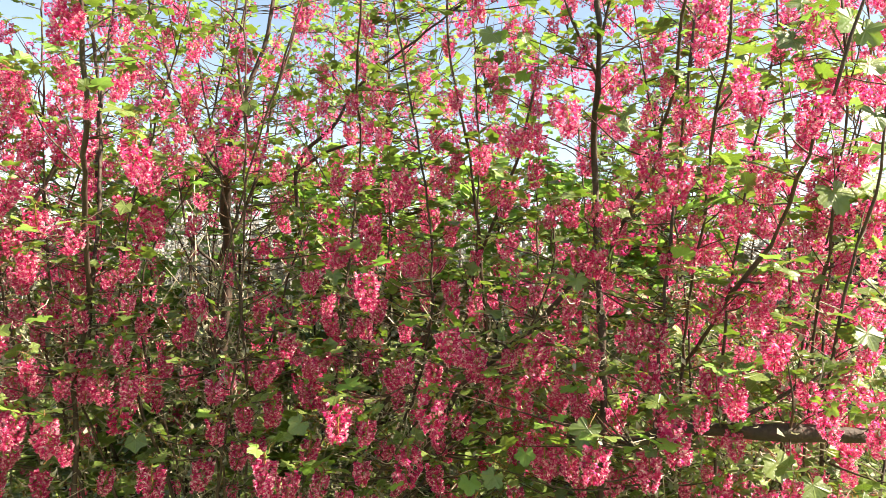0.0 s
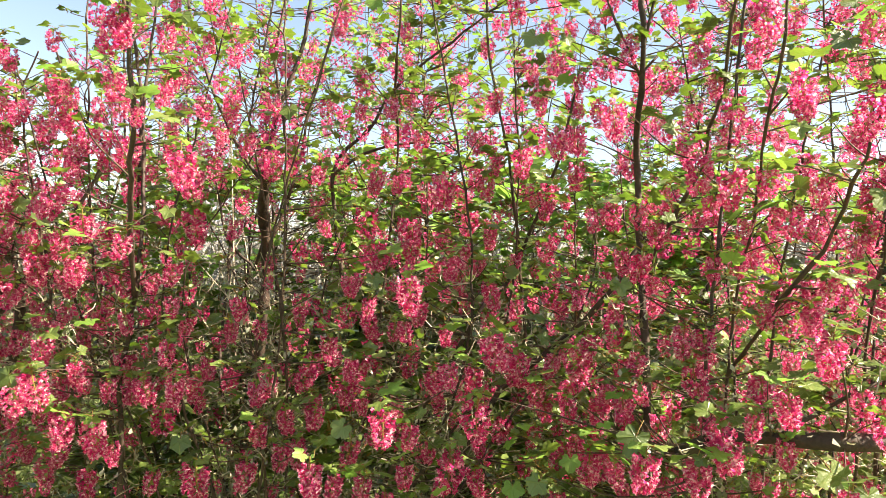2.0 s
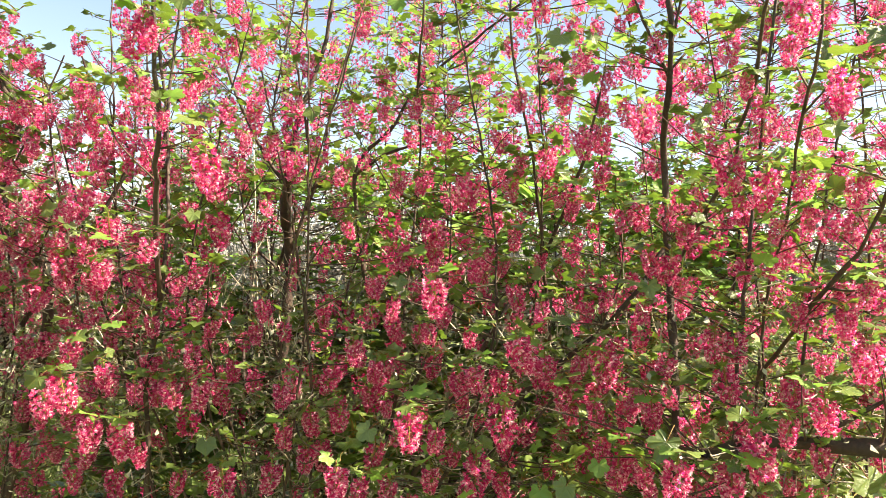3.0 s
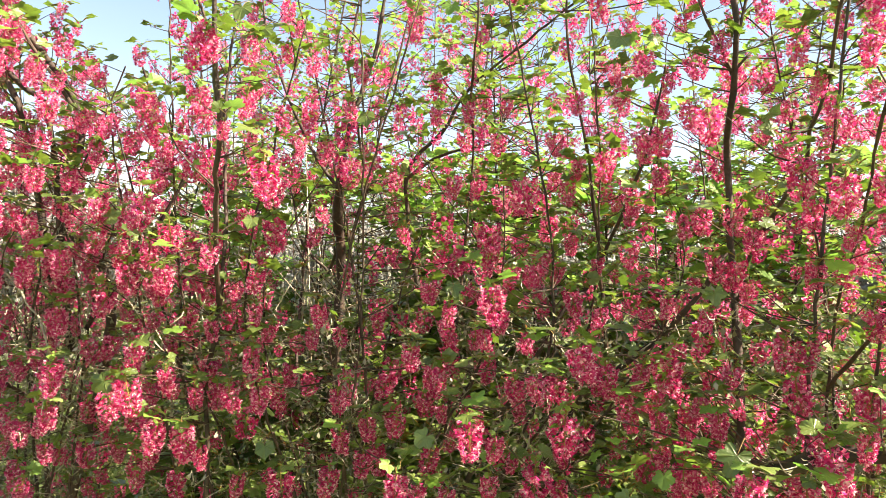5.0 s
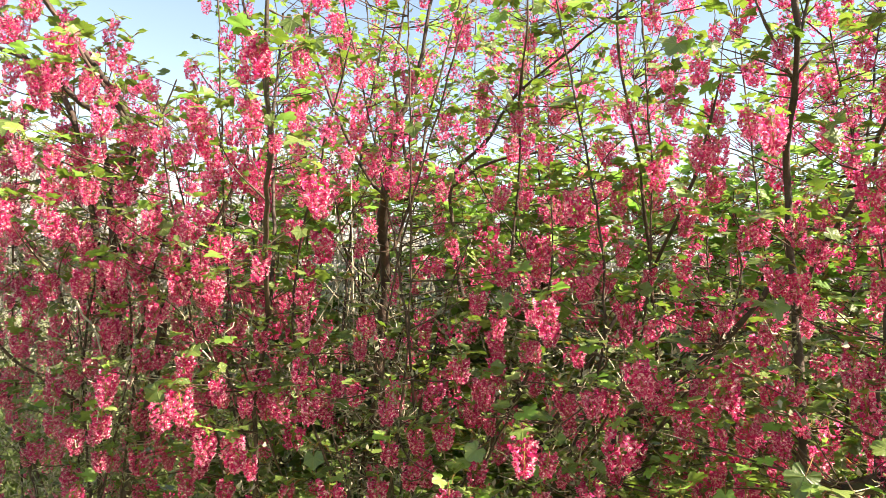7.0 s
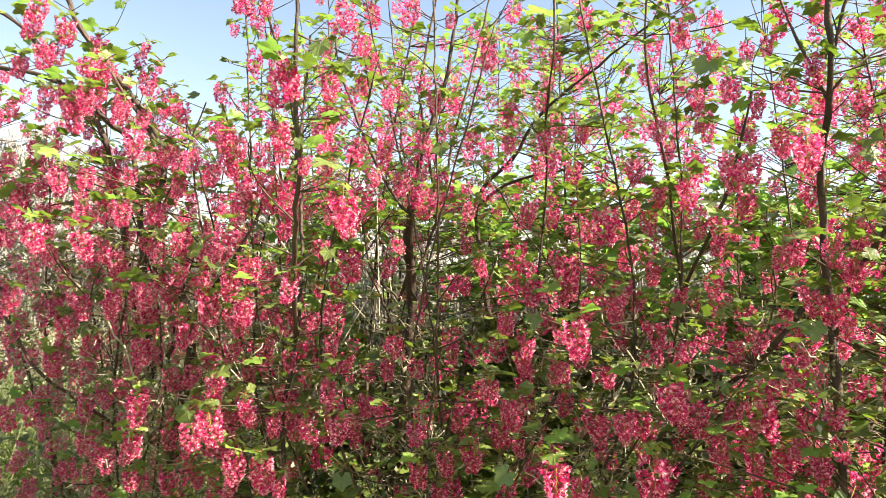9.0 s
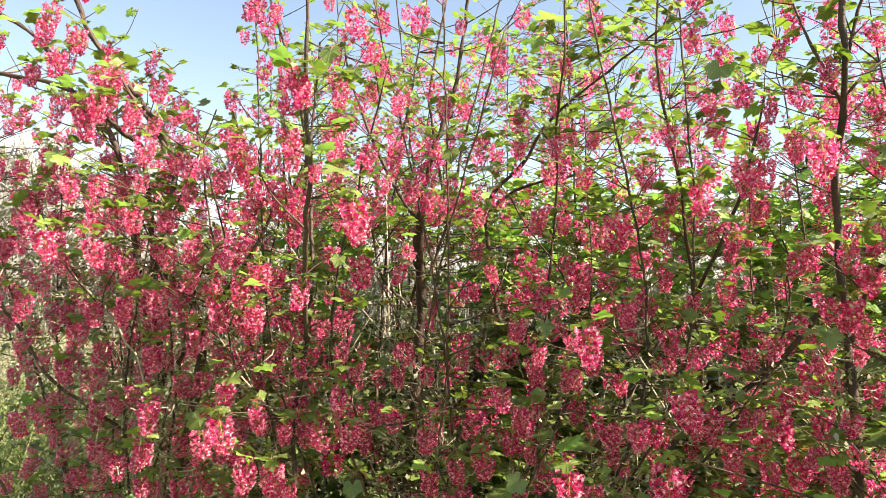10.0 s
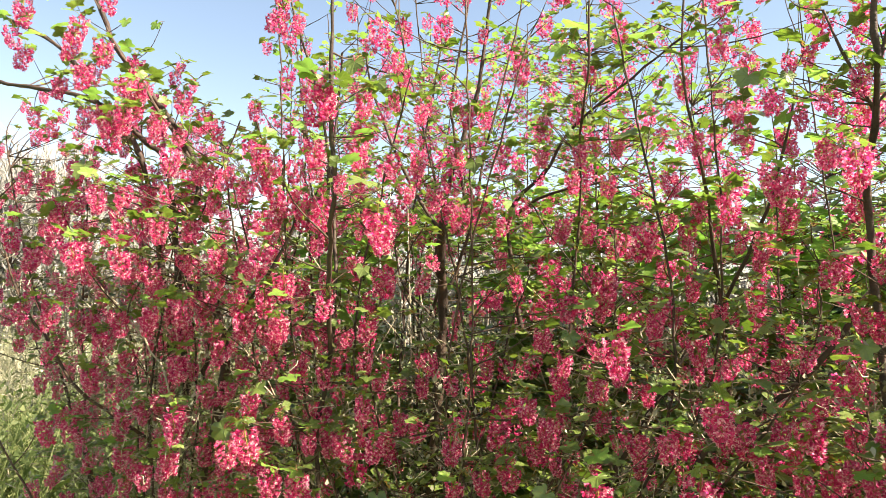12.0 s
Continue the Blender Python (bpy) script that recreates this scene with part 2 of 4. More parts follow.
def ground_material():
    m, nt, bsdf, out = material("rough_grass")
    big, small = noise_at(nt, 0.35, 4.0), noise_at(nt, 9.0, 5.0)
    c = ramp(nt, math_node(nt, "ADD", math_node(nt, "MULTIPLY", big, 0.6), math_node(nt, "MULTIPLY", small, 0.4)),
             (0.35, (0.035, 0.06, 0.015)), (0.52, (0.10, 0.13, 0.035)), (0.68, (0.26, 0.23, 0.11)))
    nt.links.new(c, bsdf.inputs["Base Color"])
    bsdf.inputs["Roughness"].default_value = 0.95
    bumped(nt, bsdf, small, 0.8, 0.05)
    return m


def ground():
    n, pile = 90, Pile()
    u = np.linspace(-1, 1, n)
    span = np.sign(u) * (np.abs(u) * 8 + np.abs(u) ** 6 * 900)
    x, y = np.meshgrid(span, span)
    far = np.hypot(x, y)
    z = 0.05 * np.sin(x * 1.3 + y) * np.cos(y * 1.7) - 0.03 + np.clip((far - 4) / 6, 0, 1) * 0.1 * np.sin(x * 0.3) * np.cos(y * 0.23)
    v = np.stack([x, y, z], -1).reshape(-1, 3)
    i, j = np.meshgrid(np.arange(n - 1), np.arange(n - 1))
    p = (j * n + i).ravel()
    pile.add(v, np.vstack([np.stack([p, p + 1, p + n + 1], 1), np.stack([p, p + n + 1, p + n], 1)]), 0)
    ob = new("ground", pile.mesh("ground", [ground_material()]))
    return tagged(ob, "rough green and straw-coloured grass running to the horizon", "ground", kind="structure")


ground()


def limb_tree(pile, rng, at, way, length, radius, level, top):
    """A bare limb that forks into ever thinner ones."""
    way = way / np.linalg.norm(way)
    bend = rng.normal(0, 0.12, 3)
    pts = [at + way * length * t + bend * length * t * t for t in (0, 0.35, 0.7, 1.0)]
    tube(pile, pts, np.linspace(radius, radius * 0.55, 4), 6 if level < 2 else 3)
    if level == top:
        return
    for k in range(rng.integers(3, 6) if level else 7):
        t = rng.uniform(0.3, 1.0)
        w = way + rng.normal(0, 0.55, 3) + np.array([0, 0, 0.18])
        limb_tree(pile, rng, at + way * length * t + bend * length * t * t, w, length * rng.uniform(0.4, 0.66), radius * 0.62, level + 1, top)


def bare_tree(x, y, height, seed):
    rng = np.random.default_rng(seed)
    ob = thing("bare_tree", "tall leafless tree in the far distance, pale grey with painted haze", "tree", (x, y, 0), "far bare trees")
    trunk, crown = Pile(), Pile()
    line = spline([(0, 0, -0.2), (0.1, 0, height * 0.2), (-0.1, 0.1, height * 0.42)], 0.5)
    tube(trunk, line, np.linspace(height * 0.022, height * 0.015, len(line)), 9)
    part("trunk", trunk.mesh("trunk", [FAR_BARK]), ob)
    for k in range(7):
        a = k * 2.4
        w = np.array([math.cos(a) * 0.8, math.sin(a) * 0.8, rng.uniform(0.6, 1.6)])
        limb_tree(crown, rng, np.array([0, 0.05, height * rng.uniform(0.25, 0.42)]), w, height * rng.uniform(0.26, 0.42), height * 0.011, 0, 3)
    part("crown", crown.mesh("crown", [FAR_BARK]), ob, label="fan of fine bare twigs")


def conifer(x, y, height, seed):
    rng = np.random.default_rng(seed)
    ob = thing("conifer", "dark blue-green conifer with level drooping branches", "tree", (x, y, 0), "far conifers")
    trunk, crown = Pile(), Pile()
    tube(trunk, [(0, 0, -0.2), (0, 0, height * 0.5), (0, 0, height)], [height * 0.02, height * 0.013, 0.02], 8)
    part("trunk", trunk.mesh("trunk", [BARK]), ob)
    z = height * 0.12
    while z < height:
        reach = (1 - z / height) ** 0.8 * height * 0.27 + 0.15
        for k in range(9):
            a, L = rng.uniform(0, 6.28), reach * rng.uniform(0.7, 1.1)
            tip = np.array([math.cos(a) * L, math.sin(a) * L, z - L * 0.12])
            tube(crown, [(0, 0, z), tip * (0.5, 0.5, 1) + (0, 0, 0.03 * L), tip], [0.03, 0.02, 0.008], 3)
            n = 60
            t = rng.uniform(0.15, 1.0, n)[:, None]
            c = np.array([0, 0, z]) * (1 - t) + tip * t
            side = rng.normal(0, 1, (n, 3)) * (0.14, 0.14, 0.05)
            q = np.stack([c, c + side, c + side * 0.8 + rng.normal(0, 0.05, (n, 3))], 1).reshape(-1, 3)
            crown.add(q, np.arange(3 * n).reshape(-1, 3), 1)
        z += height * 0.028
    part("crown", crown.mesh("crown", [BARK, NEEDLE]), ob)


# Grey bark made paler, so the colour also stands in for distance haze.
FAR_BARK = bark_material("pale_hazed_bark", (0.14, 0.13, 0.12), (0.30, 0.285, 0.265), 3.0)
NEEDLE = petal_material("needles", ((0.0, (0.02, 0.045, 0.025)), (1.0, (0.05, 0.085, 0.05))), ((0.0, (0.03, 0.07, 0.02)), (1.0, (0.06, 0.12, 0.04))), 0.6, 0.2)
STRAW = petal_material("straw", ((0.0, (0.09, 0.095, 0.05)), (0.5, (0.15, 0.145, 0.085)), (1.0, (0.42, 0.40, 0.30))), ((0.0, (0.2, 0.22, 0.08)), (1.0, (0.5, 0.47, 0.3))), 0.6, 0.25)
SPRIG = petal_material("sprig", ((0.0, (0.03, 0.045, 0.015)), (0.6, (0.09, 0.12, 0.04)), (1.0, (0.20, 0.21, 0.10))), ((0.0, (0.12, 0.2, 0.03)), (1.0, (0.35, 0.4, 0.12))), 0.6, 0.35)

for k, (x, y, height) in enumerate(((-26.2, 20, 9.4), (-22, 24, 8.2), (-33, 27, 11.0), (-14, 27, 8.0), (-8, 30, 8.6), (-19, 34, 10.0), (-24.5, 21, 8.3), (-28.5, 24.5, 9.6), (-25.5, 26, 8.8), (-24, 18.2, 7.6))):
    bare_tree(x, y, height, 40 + k)
for k, (x, y, height) in enumerate(((7.5, 13.0, 3.4), (3.4, 14.5, 3.4), (11.5, 12.0, 3.6))):
    conifer(x, y, height, 60 + k)


def sprays(name, label, spots, height, blades, mats, seed, spread, wide=1.0):
    """Tufts of upright blades or sprigs with side leaves, too many to count."""
    rng = np.random.default_rng(seed)
    pile = Pile()
    for x, y, r in spots:
        n = blades
        a, d = rng.uniform(0, 6.28, n), r * np.sqrt(rng.uniform(0, 1, n))
        root = np.stack([x + np.cos(a) * d, y + np.sin(a) * d, np.full(n, -0.05)], 1)
        h = height * rng.uniform(0.55, 1.1, n) * (1 - 0.35 * (d / r) ** 2)
        lean = rng.normal(0, spread, (n, 2)) + np.stack([np.cos(a), np.sin(a)], 1) * (d / r * spread)[:, None]
        mid = root + np.stack([lean[:, 0] * h * 0.4, lean[:, 1] * h * 0.4, h * 0.6], 1)
        tip = root + np.stack([lean[:, 0] * h * 1.2, lean[:, 1] * h * 1.2, h], 1)
        w = rng.normal(0, 1, (n, 3)) * (1, 1, 0)
        w *= 0.004 * wide / np.linalg.norm(w, axis=1)[:, None]
        q = np.stack([root - w, root + w, mid + w, mid - w, tip], 1).reshape(-1, 3)
        b = (np.arange(n) * 5)[:, None]
        pile.add(q, np.vstack([b + (0, 1, 2), b + (0, 2, 3), b + (3, 2, 4)]), 0)
        # side leaves
        k = n * 9
        i = rng.integers(0, n, k)
        t = rng.uniform(0.35, 1.0, k)[:, None]
        c = root[i] * (1 - t) ** 2 + 2 * t * (1 - t) * mid[i] + tip[i] * t * t
        o = (rng.normal(0, 0.028, (k, 3)) + (0, 0, 0.012)) * wide
        s = rng.normal(0, 0.011, (k, 3)) * wide
        pile.add(np.stack([c, c + o * 0.6 + s, c + o], 1).reshape(-1, 3), np.arange(3 * k).reshape(-1, 3), 1)
    ob = new(name, pile.mesh(name, mats))
    return tagged(ob, label, "undergrowth", kind="stuff")


rng = np.random.default_rng(5)
bank = [(-4.4 - rng.uniform(0, 5), 1.6 + rng.uniform(0, 5.5), 0.55) for k in range(30)]
sprays("dry_grass", "straw-coloured dry grass and heath beyond the shrubs", bank, 1.35, 300, [STRAW, STRAW], 3, 0.22)
low = [(-2.6 - rng.uniform(0, 1.6), 0.5 + rng.uniform(0, 2.2), 0.45) for k in range(14)]
sprays("heath_bush", "low grey-green heath sprigs in front of dry grass", low, 1.12, 420, [SPRIG, SPRIG], 4, 0.25)
back = [(rng.uniform(-2.2, 3.0), 2.0 + rng.uniform(0, 2.5), 0.5) for k in range(26)]
# Dark sprig material throughout, its colour standing in for shade behind the shrubs.
sprays("undergrowth", "tangled green and straw undergrowth behind the shrubs", back, 1.45, 220, [SPRIG, SPRIG], 6, 0.25)

row = [(-34 + 1.15 * k + rng.normal(0, 0.5), 22 + rng.normal(0, 1.2) - 0.006 * (k - 25) ** 2, 1.1) for k in range(50)]
sprays("far_hedge", "leafless hedgerow far beyond the grass, pale with painted haze", row, 5.0, 110, [FAR_BARK, FAR_BARK], 8, 0.16, 6.0)

# ---- the flowering currants ----
BASES = {"middle": (-0.45, 0.25, 0.0), "right": (0.45, 0.0, 0.0), "left": (-1.15, 0.2, 0.0), "rear": (0.1, 1.3, 0.0)}
LABELS = {"middle": "tall flowering currant full of hanging pink clusters",
          "right": "sunlit flowering currant with deep pink clusters and lime leaves",
          "left": "spreading flowering currant, pink clusters against open sky",
          "rear": "flowering currant standing behind, thinner, with small pink clusters"}
SHRUBS = {k: thing("flowering_currant", LABELS[k], "shrub", BASES[k], "currant hedge") for k in BASES}
STEMS, HANGING = [], []


def stem(shrub, r0, r1, *points, dry=False):
    """A stem through points in millimetres, with its radii at both ends."""
    line = spline(np.array(points) / 1000.0, 0.03)
    n = len(line)
    wob = np.random.default_rng(len(STEMS))
    line[1:-1] += wob.normal(0, 0.0012, (n - 2, 3))
    rad = np.linspace(r0, r1, n) / 1000.0 * (1 + 0.10 * wob.normal(0, 1, n).clip(-1.5, 1.5))
    rad[::4] *= 1.14
    pile = Pile()
    tube(pile, line, rad, 8 if r0 > 6 else 6, 2 if dry else 0 if r0 > 4.5 else 1)
    STEMS.append({"shrub": shrub, "line": line, "pile": pile, "r": r1, "thick": r0 >= 6.5 and shrub != "left", "clusters": [], "leaves": [], "twigs": []})


stem("middle", 8.0, 2.2, (-740, 140, 0), (-680, 80, 800), (-639, 33, 1139), (-632, 0, 1296), (-580, -57, 1467), (-593, -21, 1627), (-633, 30, 1798), (-635, 50, 1954), (-630, 50, 2053))
stem("middle", 5.0, 2.0, (-580, -57, 1467), (-540, -150, 1580), (-480, -260, 1710), (-467, -296, 1787), (-455, -330, 1900), (-450, -340, 2060))
stem("middle", 17.0, 10.0, (-660, 550, 0), (-590, 500, 900), (-529, 427, 1496), (-514, 350, 1655), (-467, 235, 1779))
stem("middle", 5.6, 1.8, (-467, 235, 1779), (-440, 230, 1880), (-395, 231, 2026), (-360, 220, 2300), (-350, 200, 2600))
stem("middle", 5.0, 2.5, (-510, 380, 1630), (-580, 480, 1530), (-608, 529, 1544), (-660, 500, 1600), (-700, 500, 1750))
stem("middle", 5.0, 2.0, (-465, 189, 1713), (-527, 200, 1796), (-589, 200, 1926), (-642, 220, 2043), (-657, 220, 2129))
stem("middle", 4.0, 1.6, (-470, 300, 1600), (-419, 300, 1755), (-407, 300, 1843), (-380, 300, 1957), (-340, 300, 2121), (-309, 300, 2273))
stem("middle", 3.6, 1.5, (-420, 250, 1750), (-444, 200, 1959), (-428, 200, 2093), (-411, 200, 2203), (-406, 200, 2302))
stem("middle", 6.0, 2.0, (-330, 400, 1500), (-353, 350, 1747), (-273, 330, 1844), (-196, 300, 1945), (-55, 250, 2039), (51, 200, 2101))
stem("middle", 4.0, 2.0, (-353, 350, 1747), (-286, 330, 1791), (-208, 300, 1805), (-114, 300, 1819))
stem("middle", 3.6, 1.5, (-220, 200, 1200), (-175, 173, 1728), (-155, 20, 1850), (-128, -103, 1919), (-120, -140, 2100))
stem("middle", 3.6, 1.5, (90, 160, 1400), (61, 68, 1672), (39, -27, 1775), (20, -60, 1860), (9, -80, 1947), (20, -100, 2100))
stem("middle", 10.0, 1.8, (-350, 300, 0), (-250, 250, 900), (-7, 94, 1440), (50, 126, 1509), (90, 40, 1600), (130, -40, 1700), (160, -100, 1850))
stem("middle", 9.0, 4.0, (-200, 200, 0), (-120, 150, 900), (19, 100, 1267), (99, 80, 1365), (187, 50, 1446), (281, 40, 1583))
stem("middle", 4.0, 2.0, (-685, 120, 1690), (-682, 100, 1876), (-713, 100, 2011), (-758, 100, 2126), (-782, 100, 2204), (-792, 100, 2281))
stem("right", 11.0, 3.2, (360, 20, 0), (290, -50, 900), (272, -88, 1355), (268, -81, 1457), (252, -83, 1702), (244, -145, 1767), (242, -177, 1818), (236, -209, 1878), (230, -240, 2100))
stem("right", 1.9, 0.9, (242, -177, 1818), (294, -162, 1871), (365, -140, 1906), (446, -120, 1959))
stem("right", 2.7, 1.2, (243, -170, 1810), (202, -200, 1882), (181, -200, 1940))
stem("right", 2.7, 1.2, (240, -190, 1850), (257, -200, 1924), (265, -220, 1956))
stem("right", 3.7, 1.3, (420, 0, 0), (400, -50, 1200), (399, -97, 1500), (373, -250, 1588), (339, -403, 1701), (330, -470, 1765), (330, -520, 2000))
stem("right", 3.2, 1.7, (390, -90, 1380), (406, -250, 1493), (438, -330, 1582), (443, -419, 1680), (464, -450, 1773), (476, -460, 1835))
stem("right", 2.7, 1.5, (550, -100, 1000), (537, -200, 1441), (532, -250, 1555), (528, -280, 1639), (532, -300, 1729), (526, -300, 1874))
stem("right", 2.7, 1.5, (560, -150, 1100), (535, -250, 1416), (552, -300, 1588), (556, -330, 1653), (565, -340, 1788))
stem("right", 11.5, 9.5, (980, -100, 0), (930, -200, 700), (830, -280, 1200), (690, -300, 1322), (584, -300, 1331), (498, -300, 1332), (428, -290, 1328), (354, -250, 1324), (295, -200, 1285))
stem("right", 3.2, 1.7, (408, -270, 1338), (482, -260, 1378), (561, -240, 1416), (644, -220, 1476))
stem("right", 3.2, 1.5, (270, -80, 1500), (284, -150, 1595), (320, -220, 1683), (316, -247, 1717), (324, -300, 1770), (310, -366, 1825), (312, -400, 1857))
stem("left", 13.0, 5.0, (-1120, 200, 0), (-1060, 150, 800), (-870, 50, 1430), (-961, 30, 1613), (-960, 50, 1819), (-1041, 50, 1947), (-1190, 50, 2113), (-1274, 50, 2269))
stem("left", 8.0, 3.0, (-1000, 100, 1350), (-1032, 50, 1809), (-1071, 20, 1885), (-1203, 0, 1984), (-1479, 0, 2049), (-1645, 0, 2097))
stem("left", 7.0, 3.0, (-1050, 100, 1500), (-1065, 0, 1850), (-1144, 0, 1921), (-1233, -30, 2063), (-1328, -50, 2134), (-1466, -50, 2195))
stem("left", 2.4, 1.6, (-930, 0, 1250), (-866, -120, 1392), (-927, -100, 1457), (-988, -100, 1521), (-1066, -100, 1584), dry=True)
stem("left", 4.2, 1.8, (-1050, 150, 1200), (-1176, 0, 1351), (-1277, 0, 1453), (-1364, 0, 1536), (-1400, -20, 1647), (-1447, -20, 1800))
stem("left", 5.0, 2.0, (-950, 80, 1400), (-725, 50, 1706), (-751, 0, 1812), (-758, -50, 1901))

stem("left", 4.4, 1.6, (-1150, 220, 600), (-1330, 160, 1200), (-1480, 120, 1600), (-1560, 100, 1900))
stem("left", 3.8, 1.5, (-1140, 250, 700), (-1420, 260, 1150), (-1600, 260, 1420), (-1690, 240, 1640))
stem("left", 3.6, 1.5, (-1100, 120, 700), (-1350, 20, 1150), (-1500, 0, 1350), (-1600, 10, 1500))

stem("left", 3.4, 1.4, (-960, 20, 1850), (-1064, -20, 2011), (-1121, -30, 2089), (-1155, -30, 2142), (-1200, -30, 2220))

# large leaves that stand out: x, y, z and length in millimetres; True: held up facing out, False: held level
FACING = []
FACING.append((True, [(-1077, -53, 2124, 24), (-1053, -164, 1793, 43), (-1020, -32, 2120, 24), (-710, -185, 1339, 32), (-496, -119, 1606, 27), (-473, -83, 1228, 32), (-472, -224, 1919, 33), (-413, -271, 1868, 30), (-324, -51, 1791, 31), (-182, -179, 1287, 30), (-175, -87, 1963, 27), (-152, -117, 1506, 27), (-108, -97, 1966, 27), (72, -231, 1229, 28), (83, -239, 1845, 31), (102, -242, 1241, 28), (130, -252, 1840, 18), (144, -276, 1281, 24), (208, -358, 1329, 36), (211, -222, 1508, 27), (282, -359, 1313, 15), (376, -392, 1687, 22), (384, -349, 1783, 26), (429, -375, 1791, 32)]))
FACING.append((True, [(442, -325, 1293, 38), (484, -318, 1267, 34), (506, -354, 1823, 34), (519, -300, 1622, 45), (539, -345, 1772, 28), (539, -339, 1815, 34), (545, -339, 1712, 34), (552, -311, 1450, 34), (562, -307, 1636, 35)]))
FACING.append((False, [(-1252, -114, 2095, 40), (-1195, -106, 2110, 34), (-1023, -118, 1967, 35), (-970, -131, 1948, 30), (-968, -184, 1796, 32), (-941, -183, 1754, 28), (-787, -179, 1641, 37), (-694, -152, 1433, 32), (-670, -166, 1585, 28), (-633, -154, 1566, 31), (-619, -127, 1426, 35), (-605, -173, 1888, 35), (-601, -191, 1819, 27), (-589, -140, 1520, 34), (-576, -185, 1876, 31), (-543, -128, 1582, 30), (-533, -224, 1759, 32), (-487, -234, 1878, 32), (-482, -239, 1736, 34), (-442, -275, 1857, 21), (-441, -247, 1712, 30), (-435, -264, 1729, 41), (-423, -272, 1871, 30), (-409, -284, 1806, 21)]))
FACING.append((False, [(-404, -286, 1810, 26), (-396, -97, 1491, 30), (-381, -101, 1525, 29), (-360, -90, 1832, 34), (-355, -78, 1784, 34), (-319, -50, 1834, 31), (-201, -185, 1271, 36), (-145, -159, 1355, 27), (-141, -111, 1991, 47), (-130, -86, 1557, 37), (-128, -166, 1398, 23), (-112, -52, 1800, 30), (-102, -206, 1353, 34), (-83, -214, 1353, 28), (-76, -64, 1757, 26), (-72, -57, 1826, 39), (-44, -104, 1971, 39), (-29, -226, 1222, 23), (-22, -166, 1443, 34), (-20, -106, 1858, 32), (-12, -162, 1452, 29), (-5, -102, 1772, 37), (4, -132, 1927, 38), (47, -183, 1851, 30)]))
FACING.append((False, [(71, -171, 1976, 31), (85, -248, 1319, 21), (95, -199, 1463, 39), (163, -293, 1324, 23), (182, -312, 1339, 20), (193, -219, 1514, 27), (263, -231, 1494, 27), (281, -253, 1525, 32), (307, -344, 1364, 20), (314, -343, 1663, 35), (343, -332, 1771, 32), (360, -353, 1409, 30), (366, -385, 1640, 24), (392, -399, 1663, 29), (408, -372, 1759, 36), (417, -353, 1454, 31), (418, -409, 1702, 25), (426, -391, 1646, 30), (461, -381, 1779, 26), (476, -341, 1429, 27), (486, -298, 1530, 22), (522, -306, 1476, 28), (523, -344, 1684, 28)]))

# clusters: x, y, z of the stalk's end and length, in millimetres, strip by strip along the hedge
HANGING.append([(-1133, -48, 2205, 72), (-1326, -81, 2195, 85), (-1179, -71, 2146, 85), (-1347, -86, 2141, 76), (-1178, -83, 2105, 85), (-1296, -92, 2084, 74), (-1124, -104, 2030, 81), (-1186, -104, 2008, 69), (-1373, 4, 1981, 62), (-1168, -132, 1909, 54), (-1247, -113, 1811, 69), (-1143, -117, 1755, 78), (-1148, -117, 1733, 78), (-1154, -117, 1714, 85), (-1286, -103, 1705, 84), (-1223, -103, 1663, 81), (-1271, -78, 1549, 70), (-1207, -68, 1545, 82), (-1216, -55, 1475, 69), (-1139, -32, 1419, 81), (-1179, -35, 1309, 69), (-1257, -23, 1306, 85), (-1251, 84, 1255, 60), (-1243, 116, 1150, 61)])
HANGING.append([(-1112, -75, 2089, 82), (-1031, 70, 2081, 42), (-1072, 99, 2076, 58), (-1058, -38, 2060, 81), (-999, 76, 2041, 42), (-1018, -92, 1995, 85), (-1062, -108, 1942, 85), (-1107, -112, 1935, 66), (-1007, -121, 1918, 63), (-1031, -122, 1898, 85), (-1121, -117, 1833, 78), (-1009, -39, 1794, 77), (-1073, -114, 1786, 76), (-1070, -140, 1668, 85), (-980, -251, 1658, 85), (-1014, -168, 1622, 60), (-994, -113, 1536, 73), (-1101, -45, 1496, 79), (-1076, 9, 1460, 80), (-1052, -22, 1454, 65), (-984, 15, 1418, 77), (-1048, -26, 1342, 78), (-1036, -40, 1271, 78), (-1069, 52, 1138, 84)])
HANGING.append([(-920, -55, 1976, 75), (-979, -112, 1974, 75), (-906, -8, 1949, 76), (-976, -152, 1913, 73), (-927, -106, 1901, 73), (-883, -104, 1881, 59), (-876, -140, 1837, 81), (-934, 8, 1824, 51), (-864, -69, 1821, 59), (-880, -137, 1767, 57), (-934, -185, 1764, 69), (-891, -288, 1738, 64), (-899, -175, 1706, 68), (-941, -176, 1697, 69), (-848, -193, 1695, 65), (-897, -227, 1644, 76), (-908, -172, 1635, 68), (-873, -175, 1616, 67), (-839, -139, 1563, 78), (-857, -188, 1547, 65), (-880, -163, 1537, 67), (-838, -143, 1464, 78), (-842, -145, 1290, 68), (-937, -98, 1258, 73)])
